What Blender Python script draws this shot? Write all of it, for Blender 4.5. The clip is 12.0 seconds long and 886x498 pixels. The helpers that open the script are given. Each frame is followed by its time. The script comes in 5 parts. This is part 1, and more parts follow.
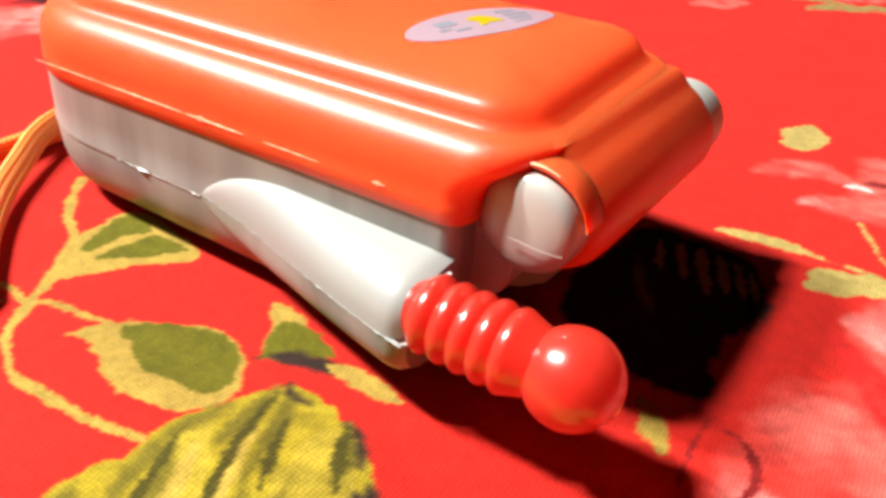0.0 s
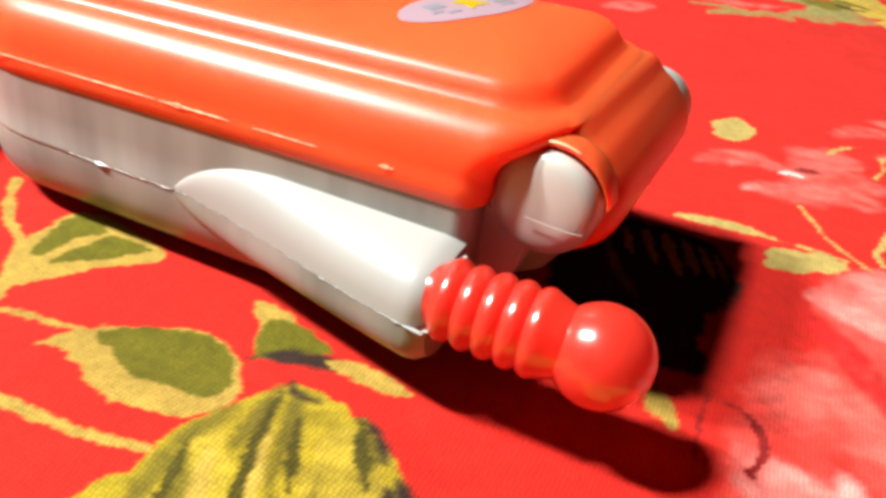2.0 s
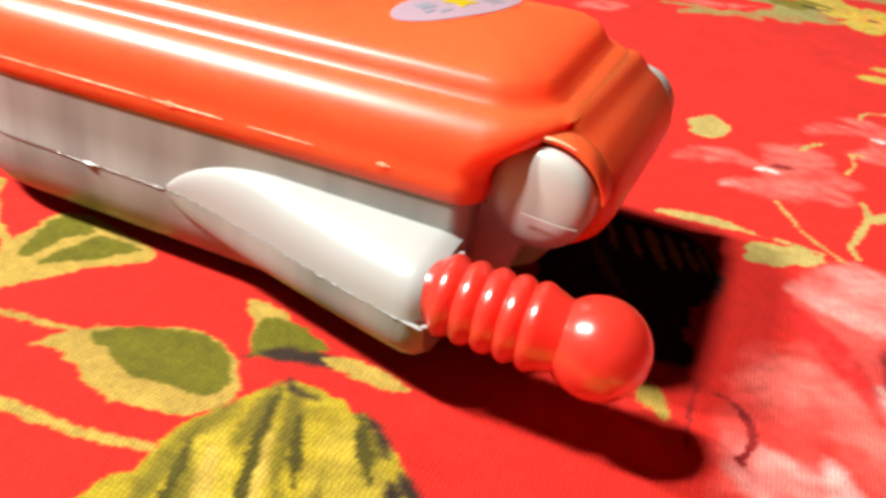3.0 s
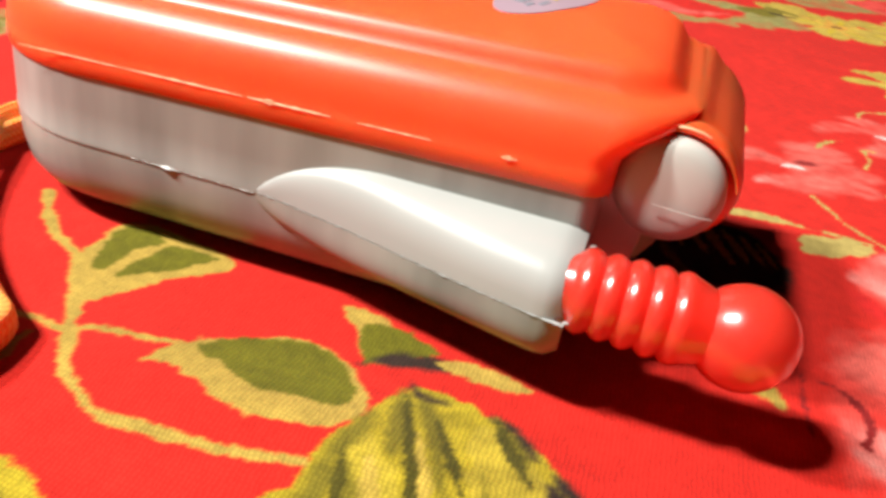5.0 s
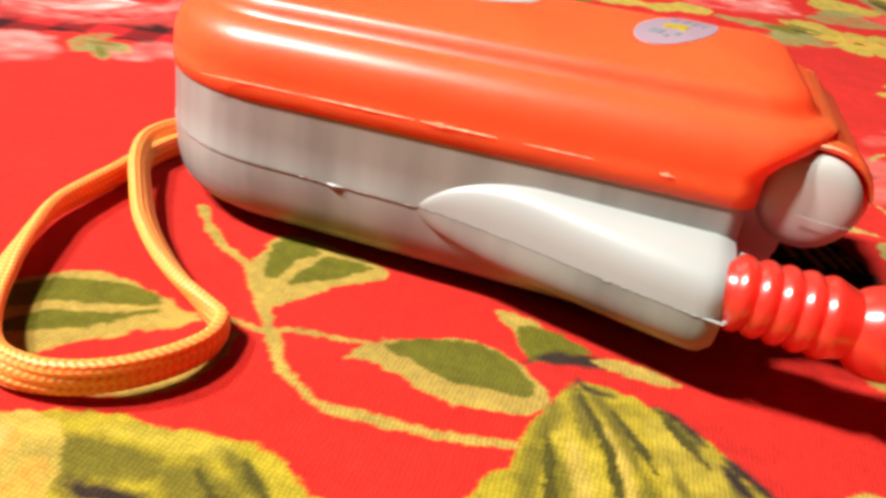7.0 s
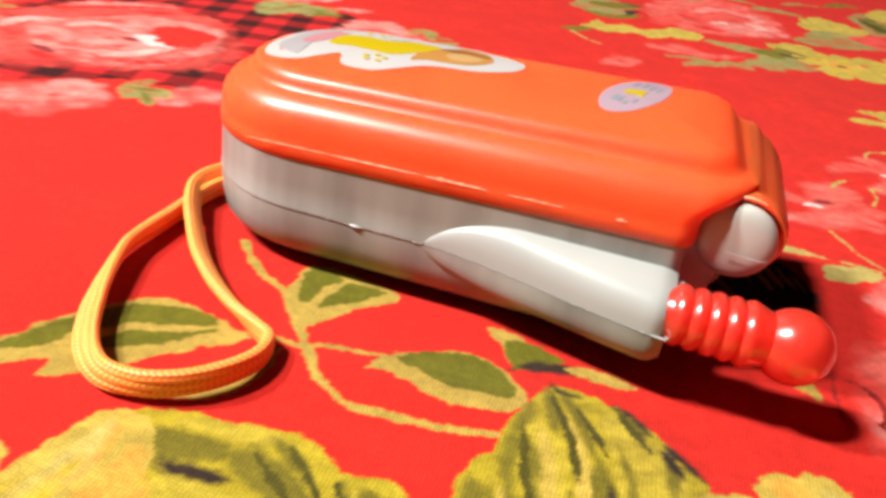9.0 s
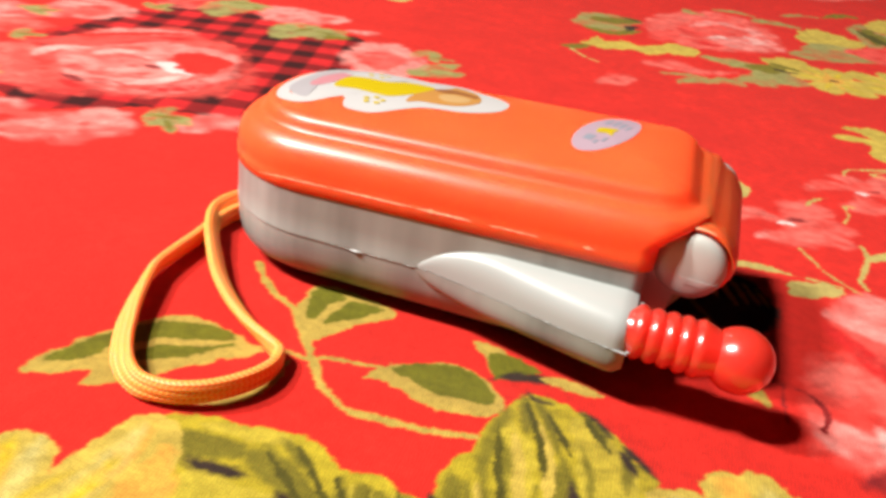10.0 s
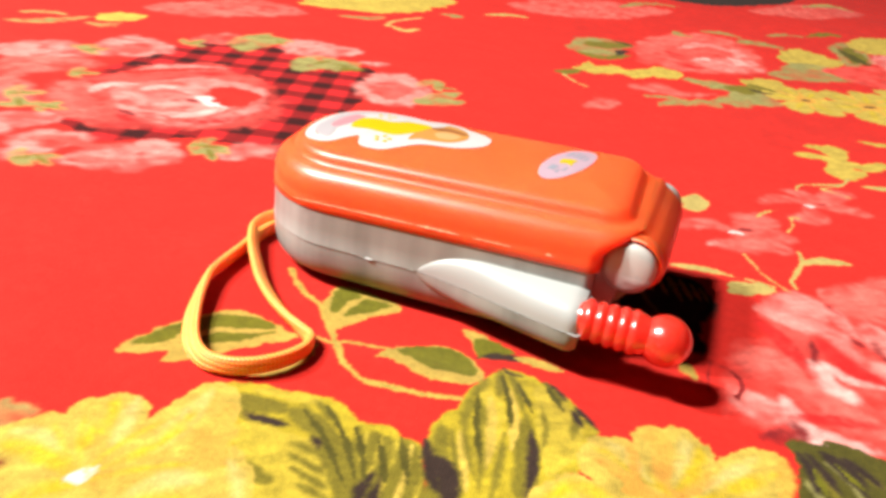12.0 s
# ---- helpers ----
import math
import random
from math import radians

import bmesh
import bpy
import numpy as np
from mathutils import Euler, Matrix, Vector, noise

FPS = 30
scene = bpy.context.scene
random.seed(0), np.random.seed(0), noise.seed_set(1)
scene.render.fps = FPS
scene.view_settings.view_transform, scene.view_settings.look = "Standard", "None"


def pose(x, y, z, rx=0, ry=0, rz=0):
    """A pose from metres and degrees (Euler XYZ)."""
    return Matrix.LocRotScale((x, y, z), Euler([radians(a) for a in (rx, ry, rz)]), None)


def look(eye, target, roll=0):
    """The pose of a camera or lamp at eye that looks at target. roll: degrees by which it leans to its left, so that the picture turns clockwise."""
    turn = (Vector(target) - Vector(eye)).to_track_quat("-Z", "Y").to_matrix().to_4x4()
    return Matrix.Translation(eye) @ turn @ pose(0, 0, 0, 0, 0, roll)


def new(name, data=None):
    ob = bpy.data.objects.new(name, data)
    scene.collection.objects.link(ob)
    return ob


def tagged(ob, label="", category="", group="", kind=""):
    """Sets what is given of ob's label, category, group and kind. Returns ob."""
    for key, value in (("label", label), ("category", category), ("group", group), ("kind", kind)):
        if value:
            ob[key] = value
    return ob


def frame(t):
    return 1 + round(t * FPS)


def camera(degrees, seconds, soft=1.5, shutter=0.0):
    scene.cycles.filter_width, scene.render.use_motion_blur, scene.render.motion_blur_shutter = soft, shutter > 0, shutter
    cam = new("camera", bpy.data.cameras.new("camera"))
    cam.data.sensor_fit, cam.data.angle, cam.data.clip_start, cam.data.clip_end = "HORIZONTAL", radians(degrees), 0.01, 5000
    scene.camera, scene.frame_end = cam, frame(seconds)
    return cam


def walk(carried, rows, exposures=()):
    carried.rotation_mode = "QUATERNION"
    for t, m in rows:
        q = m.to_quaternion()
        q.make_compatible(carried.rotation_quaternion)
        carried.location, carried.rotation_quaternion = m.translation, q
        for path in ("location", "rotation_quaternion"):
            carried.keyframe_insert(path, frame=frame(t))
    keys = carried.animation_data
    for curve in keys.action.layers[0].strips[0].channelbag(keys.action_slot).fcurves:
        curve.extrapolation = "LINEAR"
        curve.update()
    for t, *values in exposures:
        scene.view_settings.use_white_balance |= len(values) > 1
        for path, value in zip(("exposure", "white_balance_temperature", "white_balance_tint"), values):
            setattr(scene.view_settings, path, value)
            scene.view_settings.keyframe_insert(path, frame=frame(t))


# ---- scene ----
U = 0.025
cam = camera(59.2, 12.0, soft=3.4)
PATH = [
    (0, (-0.123, 0.21, 2.445), (-0.135, 1.889, 1.357), 5.5),
    (0.5, (-0.331, 0.262, 2.329), (-0.222, 1.942, 1.249), 7.3),
    (1, (-0.495, 0.282, 2.263), (-0.283, 1.967, 1.208), 8.3),
    (1.5, (-0.561, 0.268, 2.254), (-0.312, 1.954, 1.207), 8.5),
    (2, (-0.613, 0.236, 2.254), (-0.341, 1.925, 1.219), 8.5),
    (2.5, (-0.659, 0.19, 2.265), (-0.353, 1.875, 1.232), 8.8),
    (4.5, (-1.18, 0.351, 2.091), (-0.704, 2.023, 1.101), 10.1),
    (5, (-1.432, 0.376, 2.027), (-0.934, 2.052, 1.056), 9.8),
    (5.5, (-1.705, 0.392, 1.989), (-1.192, 2.07, 1.029), 9.8),
    (6, (-1.892, 0.38, 1.989), (-1.381, 2.061, 1.033), 9.7),
    (6.5, (-2.076, 0.326, 2.021), (-1.556, 2.009, 1.075), 9.7),
    (7, (-2.238, 0.237, 2.065), (-1.724, 1.925, 1.125), 9.6),
    (9, (-2.406, -0.437, 2.601), (-1.919, 1.264, 1.67), 8.8),
    (9.5, (-2.424, -0.68, 2.848), (-1.966, 1.029, 1.915), 8.4),
    (10, (-2.403, -0.904, 3.029), (-1.95, 0.806, 2.095), 8.2),
    (10.5, (-2.434, -1.127, 3.179), (-1.995, 0.585, 2.244), 7.9),
    (11, (-2.426, -1.396, 3.352), (-1.997, 0.318, 2.414), 7.7),
    (11.5, (-2.495, -1.77, 3.518), (-2.076, -0.05, 2.589), 7.4),
    (12, (-2.563, -2.143, 3.702), (-2.145, -0.417, 2.783), 7.2),
]
walk(cam, [(t, look(Vector(eye) * U, Vector(target) * U, roll)) for t, eye, target, roll in PATH], [(0.0, -0.05), (2.7, -0.08), (4.3, -0.24), (7.2, -0.25), (9.0, -0.28), (10.2, -0.31), (11.0, -0.2), (12.0, -0.03)])

# ---- light ----
SPOT = pose(-0.109 * U, 2.892 * U, 0, 0, 0, -29.02)   # the phone's own axes: x along it, y across, z up
MM = 0.001

world = bpy.data.worlds.new("room_air")
scene.world = world
world.use_nodes = True
world.node_tree.nodes["Background"].inputs[0].default_value = (1.0, 0.86, 0.7, 1)
world.node_tree.nodes["Background"].inputs[1].default_value = 0.0006

scene.view_settings.exposure = 0.0


def area_lamp(name, at, to, long, wide, watts, colour):
    data = bpy.data.lights.new(name, "AREA")
    data.shape, data.size, data.size_y, data.energy, data.color = "RECTANGLE", long, wide, watts, colour
    ob = new(name, data)
    ob.matrix_world = SPOT @ look(at, to)
    return ob


LAMP_A = Vector((-0.97, -0.28, 1.0)) * 1.25
LAMP_B = Vector((-0.62, -0.33, 1.0)) * 1.35
area_lamp("ceiling_bulb", LAMP_A, (0, 0, 0), 0.11, 0.16, 57.5, (1.0, 0.96, 0.90))
area_lamp("wall_bulb", LAMP_B, (0, 0, 0), 0.11, 0.16, 54, (1.0, 0.96, 0.90))


# ---- materials ----
def material(name, colour, rough=0.5, metal=0.0, **more):
    mat = bpy.data.materials.new(name)
    mat.use_nodes = True
    node = mat.node_tree.nodes["Principled BSDF"]
    node.inputs["Base Color"].default_value = (*colour, 1)
    node.inputs["Roughness"].default_value = rough
    node.inputs["Metallic"].default_value = metal
    for key, value in more.items():
        node.inputs[key.replace("_", " ")].default_value = value
    return mat


def add(mat, kind, **inputs):
    node = mat.node_tree.nodes.new(kind)
    for key, value in inputs.items():
        node.inputs[key.replace("_", " ")].default_value = value
    return node


def link(mat, a, out, b, into):
    mat.node_tree.links.new(a.outputs[out], b.inputs[into])


def coords(mat, scale=(1, 1, 1), turn=0.0):
    tex = mat.node_tree.nodes.new("ShaderNodeTexCoord")
    mapping = mat.node_tree.nodes.new("ShaderNodeMapping")
    mapping.inputs["Scale"].default_value = scale
    mapping.inputs["Rotation"].default_value = (0, 0, turn)
    link(mat, tex, "Object", mapping, "Vector")
    return mapping


def mottle(mat, scale, low, high, strength=0.0, rough=None, depth=0.00005, stretch=(1, 1, 1)):
    """Cloudy variation of the base colour between two factors, with a fine bump and uneven gloss."""
    bsdf = mat.node_tree.nodes["Principled BSDF"]
    where = coords(mat, stretch)
    noise_a = add(mat, "ShaderNodeTexNoise", Scale=scale, Detail=5.0)
    link(mat, where, "Vector", noise_a, "Vector")
    mix = mat.node_tree.nodes.new("ShaderNodeMix")
    mix.data_type, mix.blend_type = "RGBA", "MIX"
    base = bsdf.inputs["Base Color"].default_value[:3]
    mix.inputs["A"].default_value = (*[c * low for c in base], 1)
    mix.inputs["B"].default_value = (*[min(1, c * high) for c in base], 1)
    link(mat, noise_a, "Fac", mix, "Factor")
    link(mat, mix, "Result", bsdf, "Base Color")
    if strength:
        fine = add(mat, "ShaderNodeTexNoise", Scale=scale * 6, Detail=4.0)
        link(mat, where, "Vector", fine, "Vector")
        bump = add(mat, "ShaderNodeBump", Strength=strength, Distance=depth)
        link(mat, fine, "Fac", bump, "Height")
        link(mat, bump, "Normal", bsdf, "Normal")
    if rough:
        span = mat.node_tree.nodes.new("ShaderNodeMapRange")
        span.inputs["To Min"].default_value, span.inputs["To Max"].default_value = rough
        link(mat, noise_a, "Fac", span, "Value")
        link(mat, span, "Result", bsdf, "Roughness")
    return mat


ORANGE = mottle(material("orange_plastic", (0.95, 0.093, 0.022), 0.39, 0.0, Subsurface_Weight=0.9, Subsurface_Scale=0.006, Subsurface_Radius=(1.0, 0.09, 0.04)), 60, 0.9, 1.1, 0.12, (0.3, 0.46))
PEARL = mottle(material("pearl_grey_plastic", (0.288, 0.298, 0.27), 0.38, 0.1), 110, 0.25, 1.6, 0.16, (0.26, 0.44), 0.00005, (1, 1, 0.16))
CAP = mottle(material("silver_cap_plastic", (0.46, 0.47, 0.43), 0.38, 0.1), 90, 0.7, 1.25, 0.12, (0.3, 0.42))
FLASH = material("pale_moulding_edge", (0.9, 0.5, 0.3), 0.4)
RED_CLEAR = material("clear_red_plastic", (0.95, 0.06, 0.035), 0.2, 0.0, Transmission_Weight=0.4, IOR=1.48, Coat_Weight=1.0, Coat_Roughness=0.27, Subsurface_Weight=0.8, Subsurface_Scale=0.005, Subsurface_Radius=(1.0, 0.25, 0.12))
RED_CORE = material("red_core_plastic", (0.9, 0.09, 0.05), 0.2, 0.0, Subsurface_Weight=0.8, Subsurface_Scale=0.004, Subsurface_Radius=(1.0, 0.25, 0.12))


def let_through(mat, share, tint):
    """Clear plastic lets part of the light straight through, tinted, so that its shadow is coloured."""
    bsdf, out = mat.node_tree.nodes["Principled BSDF"], mat.node_tree.nodes["Material Output"]
    clear = mat.node_tree.nodes.new("ShaderNodeBsdfTransparent")
    clear.inputs["Color"].default_value = (*tint, 1)
    mix = mat.node_tree.nodes.new("ShaderNodeMixShader")
    mix.inputs[0].default_value = share
    mat.node_tree.links.new(bsdf.outputs[0], mix.inputs[1])
    mat.node_tree.links.new(clear.outputs[0], mix.inputs[2])
    mat.node_tree.links.new(mix.outputs[0], out.inputs["Surface"])


let_through(RED_CLEAR, 0.14, (1.0, 0.3, 0.25))
let_through(RED_CORE, 0.2, (1.0, 0.3, 0.25))
STICK_WHITE = material("white_sticker_paper", (0.429, 0.408, 0.398), 0.3)
STICK_LILAC = material("lilac_print", (0.36, 0.251, 0.298), 0.3)
STICK_PALE = material("pale_grey_print", (0.33, 0.3, 0.31), 0.3)
STICK_PEACH = material("peach_print", (0.45, 0.27, 0.11), 0.3)
STICK_PINK = material("pink_print", (0.45, 0.188, 0.209), 0.3)
STICK_YELLOW = material("yellow_print", (0.445, 0.324, 0.005), 0.3)
STICK_OCHRE = material("ochre_print", (0.408, 0.188, 0.047), 0.3)
STICK_BROWN = material("brown_print", (0.235, 0.089, 0.031), 0.3)
STICK_GREY = material("grey_print", (0.22, 0.23, 0.272), 0.3)
WALL_PAINT = mottle(material("wall_paint", (0.03, 0.026, 0.024), 0.8), 3, 0.9, 1.05, 0.2, None, 0.001)
FLOOR_STONE = mottle(material("dark_floor", (0.16, 0.13, 0.11), 0.5), 6, 0.7, 1.2)
MATTRESS = mottle(material("mattress_ticking", (0.6, 0.56, 0.5), 0.9), 20, 0.9, 1.05)
WHITE_PLASTIC = mottle(material("white_plastic", (0.345, 0.36, 0.343), 0.4, 0.0), 45, 0.86, 1.12, 0.12, (0.3, 0.42))


def maths(mat, kind, a, b=None):
    node = mat.node_tree.nodes.new("ShaderNodeMath")
    node.operation = kind
    for k, value in enumerate((a, b)):
        if value is None:
            continue
        if isinstance(value, (int, float)):
            node.inputs[k].default_value = value
        else:
            mat.node_tree.links.new(value, node.inputs[k])
    return node.outputs[0]


def cord_material():
    """Braided ribbon: chevron stitches along the length, worked on the ribbon's own length and girth in millimetres."""
    mat = material("orange_braided_cord", (0.9, 0.34, 0.05), 0.45, 0.0, Subsurface_Weight=0.7, Subsurface_Scale=0.0012, Subsurface_Radius=(1.0, 0.4, 0.1))
    bsdf = mat.node_tree.nodes["Principled BSDF"]
    uv = mat.node_tree.nodes.new("ShaderNodeUVMap")
    split = mat.node_tree.nodes.new("ShaderNodeSeparateXYZ")
    link(mat, uv, "UV", split, "Vector")
    along, girth = split.outputs["X"], split.outputs["Y"]
    fold = maths(mat, "PINGPONG", girth, 0.62)
    phase = maths(mat, "MULTIPLY", maths(mat, "ADD", along, maths(mat, "MULTIPLY", fold, 0.8)), 2 * math.pi / 0.8)
    stitch = maths(mat, "ADD", maths(mat, "MULTIPLY", maths(mat, "SINE", phase), 0.5), 0.5)
    rows = maths(mat, "DIVIDE", fold, 0.62)
    height = maths(mat, "MULTIPLY", stitch, maths(mat, "ADD", maths(mat, "MULTIPLY", rows, 0.6), 0.4))
    ramp = mat.node_tree.nodes.new("ShaderNodeMix")
    ramp.data_type = "RGBA"
    ramp.inputs["A"].default_value = (0.9, 0.20, 0.02, 1)
    ramp.inputs["B"].default_value = (0.92, 0.50, 0.16, 1)
    mat.node_tree.links.new(height, ramp.inputs["Factor"])
    link(mat, ramp, "Result", bsdf, "Base Color")
    bump = add(mat, "ShaderNodeBump", Strength=0.5, Distance=0.00012)
    mat.node_tree.links.new(height, bump.inputs["Height"])
    link(mat, bump, "Normal", bsdf, "Normal")
    return mat


def cloth_material():
    """Plain-woven cotton: the dyed print is kept on the sheet's points; the weave is relief and thread shading."""
    mat = material("printed_cotton", (0.9, 0.03, 0.02), 0.9, 0.0, Sheen_Weight=0.03)
    bsdf = mat.node_tree.nodes["Principled BSDF"]
    bsdf.inputs["Specular IOR Level"].default_value = 0.15
    dye = mat.node_tree.nodes.new("ShaderNodeVertexColor")
    dye.layer_name = "dye"
    where = coords(mat)
    wobble = add(mat, "ShaderNodeTexNoise", Scale=500.0, Detail=2.0)
    link(mat, where, "Vector", wobble, "Vector")
    waves = []
    for axis in ("X", "Y"):
        wave = add(mat, "ShaderNodeTexWave", Scale=640.0, Distortion=5.0, Detail=2.0, Detail_Scale=1.3)
        wave.wave_type, wave.bands_direction = "BANDS", axis
        link(mat, where, "Vector", wave, "Vector")
        waves.append(wave.outputs["Fac"])
    grit = add(mat, "ShaderNodeTexNoise", Scale=1500.0, Detail=3.0)
    link(mat, where, "Vector", grit, "Vector")
    weave = maths(mat, "MULTIPLY", maths(mat, "ADD", waves[0], 0.4), maths(mat, "ADD", waves[1], 0.4))
    weave = maths(mat, "MULTIPLY", weave, 0.38)
    weave = maths(mat, "ADD", weave, maths(mat, "MULTIPLY", wobble.outputs["Fac"], 0.8))
    weave = maths(mat, "ADD", weave, maths(mat, "MULTIPLY", grit.outputs["Fac"], 0.9))
    shade = mat.node_tree.nodes.new("ShaderNodeMapRange")
    shade.inputs["From Min"].default_value, shade.inputs["From Max"].default_value = 0.5, 1.6
    shade.inputs["To Min"].default_value, shade.inputs["To Max"].default_value = 0.44, 0.78
    mat.node_tree.links.new(weave, shade.inputs["Value"])
    mix = mat.node_tree.nodes.new("ShaderNodeMix")
    mix.data_type, mix.blend_type = "RGBA", "MULTIPLY"
    mix.inputs["Factor"].default_value = 1.0
    link(mat, dye, "Color", mix, "A")
    link(mat, shade, "Result", mix, "B")
    link(mat, mix, "Result", bsdf, "Base Color")
    bump = add(mat, "ShaderNodeBump", Strength=0.6, Distance=0.00014)
    mat.node_tree.links.new(weave, bump.inputs["Height"])
    link(mat, bump, "Normal", bsdf, "Normal")
    return mat


CORD = cord_material()
CLOTH = cloth_material()


# ---- mesh helpers ----
def mesh_of(name, bm, mat, smooth=True, sharp=40):
    bmesh.ops.recalc_face_normals(bm, faces=bm.faces)
    data = bpy.data.meshes.new(name)
    bm.to_mesh(data)
    bm.free()
    data.materials.append(mat)
    for p in data.polygons:
        p.use_smooth = smooth
    if smooth:
        data.set_sharp_from_angle(angle=radians(60 if mat is ORANGE else sharp))
    return data


def part(name, bm, mat, parent, label="", smooth=True):
    ob = new(name, mesh_of(name, bm, mat, smooth))
    ob.parent = parent
    if label:
        tagged(ob, label)
    return ob


def outline(u0, u1, v0, v1, r_left, r_right, inset=0.0, n=14):
    """A rounded rectangle in plan, with its own radius at either end, drawn in by inset."""
    u0, u1, v0, v1 = u0 + inset, u1 - inset, v0 + inset, v1 - inset
    out = []
    for cx, cy, r, a in ((u1, v1, r_right, 0), (u0, v1, r_left, 90), (u0, v0, r_left, 180), (u1, v0, r_right, 270)):
        r = max(0.4, r - inset)
        sx, sy = (-1 if cx == u1 else 1), (-1 if cy == v1 else 1)
        for k in range(n + 1):
            w = radians(a + 90 * k / n)
            out.append((cx + sx * r + r * math.cos(w), cy + sy * r + r * math.sin(w)))
    return out


def loft(bm, rings, cap_low=True, cap_high=True):
    """Skin rings of equal count; each ring a list of (x, y, z) in millimetres."""
    rows = [[bm.verts.new(Vector(p) * MM) for p in ring] for ring in rings]
    n = len(rows[0])
    for a, b in zip(rows, rows[1:]):
        for k in range(n):
            bm.faces.new((a[k], a[(k + 1) % n], b[(k + 1) % n], b[k]))
    if cap_low:
        bm.faces.new(rows[0][::-1])
    if cap_high:
        bm.faces.new(rows[-1])
    return rows


def lathe(bm, profile, place, n=40):
    """Turn (along, radius) pairs in millimetres about the x axis of place, a pose in millimetres."""
    rings = []
    for s, r in profile:
        rings.append([place @ Vector((s, r * math.cos(2 * math.pi * k / n), r * math.sin(2 * math.pi * k / n))) for k in range(n)])
    loft(bm, rings)


# ---- room ----
def block(name, lo, hi, mat, label, category, kind="", bevel=0.0):
    bm = bmesh.new()
    bmesh.ops.create_cube(bm, size=1)
    for v in bm.verts:
        v.co = Vector([a + (b - a) * (c + 0.5) for a, b, c in zip(lo, hi, v.co)])
    if bevel:
        bmesh.ops.bevel(bm, geom=bm.edges[:], offset=bevel, segments=4, profile=0.5, affect="EDGES")
    ob = new(name, mesh_of(name, bm, mat))
    ob.matrix_world = SPOT
    return tagged(ob, label, category, "", kind)


LOW = -0.5
block("floor", (-4.0, -3.6, LOW - 0.1), (4.2, 4.4, LOW), FLOOR_STONE, "dark plain floor beneath the bed", "floor", "structure")
block("ceiling", (-4.0, -3.6, 3.0), (4.2, 4.4, 3.1), WALL_PAINT, "plain painted ceiling of the room", "ceiling", "structure")
block("wall_west", (-4.1, -3.6, LOW), (-4.0, 4.4, 3.0), WALL_PAINT, "plain painted wall of the room", "wall", "structure")
block("wall_east", (4.2, -3.6, LOW), (4.3, 4.4, 3.0), WALL_PAINT, "plain painted wall of the room", "wall", "structure")
block("wall_south", (-4.1, -3.7, LOW), (4.3, -3.6, 3.0), WALL_PAINT, "plain painted wall of the room", "wall", "structure")
block("wall_north", (-4.1, 4.4, LOW), (4.3, 4.5, 3.0), WALL_PAINT, "plain painted wall of the room", "wall", "structure")
block("mattress", (-0.98, -0.68, LOW), (0.98, 0.98, -0.004), MATTRESS, "plain mattress lying under the red bedspread", "mattress", "", 0.01)


# ---- bedspread: one sheet, finest round the phone, with its print worked out on its points ----
def spaced(*stretches):
    """Ascending coordinates in millimetres: (start, end, step) stretches laid end to end."""
    out = []
    for lo, hi, step in stretches:
        out.extend(np.linspace(lo, hi, max(2, int(round((hi - lo) / step)) + 1))[:-1])
    return np.array(out + [stretches[-1][1]])


US = spaced((-990, -480, 15), (-480, -330, 4), (-330, -150, 1.3), (-150, -100, 0.7), (-100, -78, 0.45), (-78, 35, 0.33), (35, 75, 0.5), (75, 180, 1.1), (180, 330, 3), (330, 990, 15))
VS = spaced((-690, -200, 15), (-200, -90, 3), (-90, -60, 0.8), (-60, 5, 0.33), (5, 100, 0.6), (100, 180, 1.0), (180, 400, 1.6), (400, 700, 4), (700, 990, 10))
CU, CV = np.meshgrid(US, VS)


def lattice(u, v, size, seed):
    """Smooth value noise from 0 to 1 with cells of the given size."""
    x, y = u / size + 31.7 * seed, v / size - 17.3 * seed
    x0, y0 = np.floor(x), np.floor(y)
    fx, fy = x - x0, y - y0
    fx, fy = fx * fx * (3 - 2 * fx), fy * fy * (3 - 2 * fy)

    def corner(a, b):
        w = np.sin(a * 127.1 + b * 311.7 + seed * 74.7) * 43758.5453
        return w - np.floor(w)

    low = corner(x0, y0) * (1 - fx) + corner(x0 + 1, y0) * fx
    high = corner(x0, y0 + 1) * (1 - fx) + corner(x0 + 1, y0 + 1) * fx
    return low * (1 - fy) + high * fy


RED = (0.72, 0.0218, 0.0132)
STEM = (0.49, 0.335, 0.062)
BEIGE = (0.54, 0.41, 0.12)
GREEN = (0.154, 0.142, 0.00692)
OLIVE = (0.20, 0.16, 0.014)
OLIVEY = (0.47, 0.355, 0.02)
OCHRE = (0.53, 0.40, 0.036)
LEAF = (0.34, 0.30, 0.095)
DARK = (0.0385, 0.0215, 0.0154)
DARKGREEN = (0.085, 0.072, 0.008)
YELLOW = (0.60, 0.425, 0.068)
AMBER = (0.76, 0.38, 0.055)
WHITE = (0.731, 0.654, 0.615)
GOLD = (0.66, 0.46, 0.018)
CREAM = (0.62, 0.50, 0.15)
PALE = (0.882, 0.462, 0.408)
BLUSH = (0.873, 0.277, 0.238)
PINK = (0.864, 0.146, 0.115)
ROSE = (0.855, 0.0846, 0.0654)
CRIMSON = (0.682, 0.0169, 0.0154)
MAROON = (0.231, 0.00923, 0.0108)
CURL_SHADE = (0.27, 0.012, 0.012)
PLAID = (0.423, 0.00923, 0.0108)
SOFT = (OLIVE, DARK, GOLD, CREAM, AMBER, MAROON, CRIMSON, PALE, BLUSH, ROSE, PINK)
WATERY = (PINK, ROSE, BLUSH, PALE, CRIMSON, MAROON, LEAF, GOLD, CREAM)
DYE = np.empty(CU.shape + (3,))
DYE[:] = RED
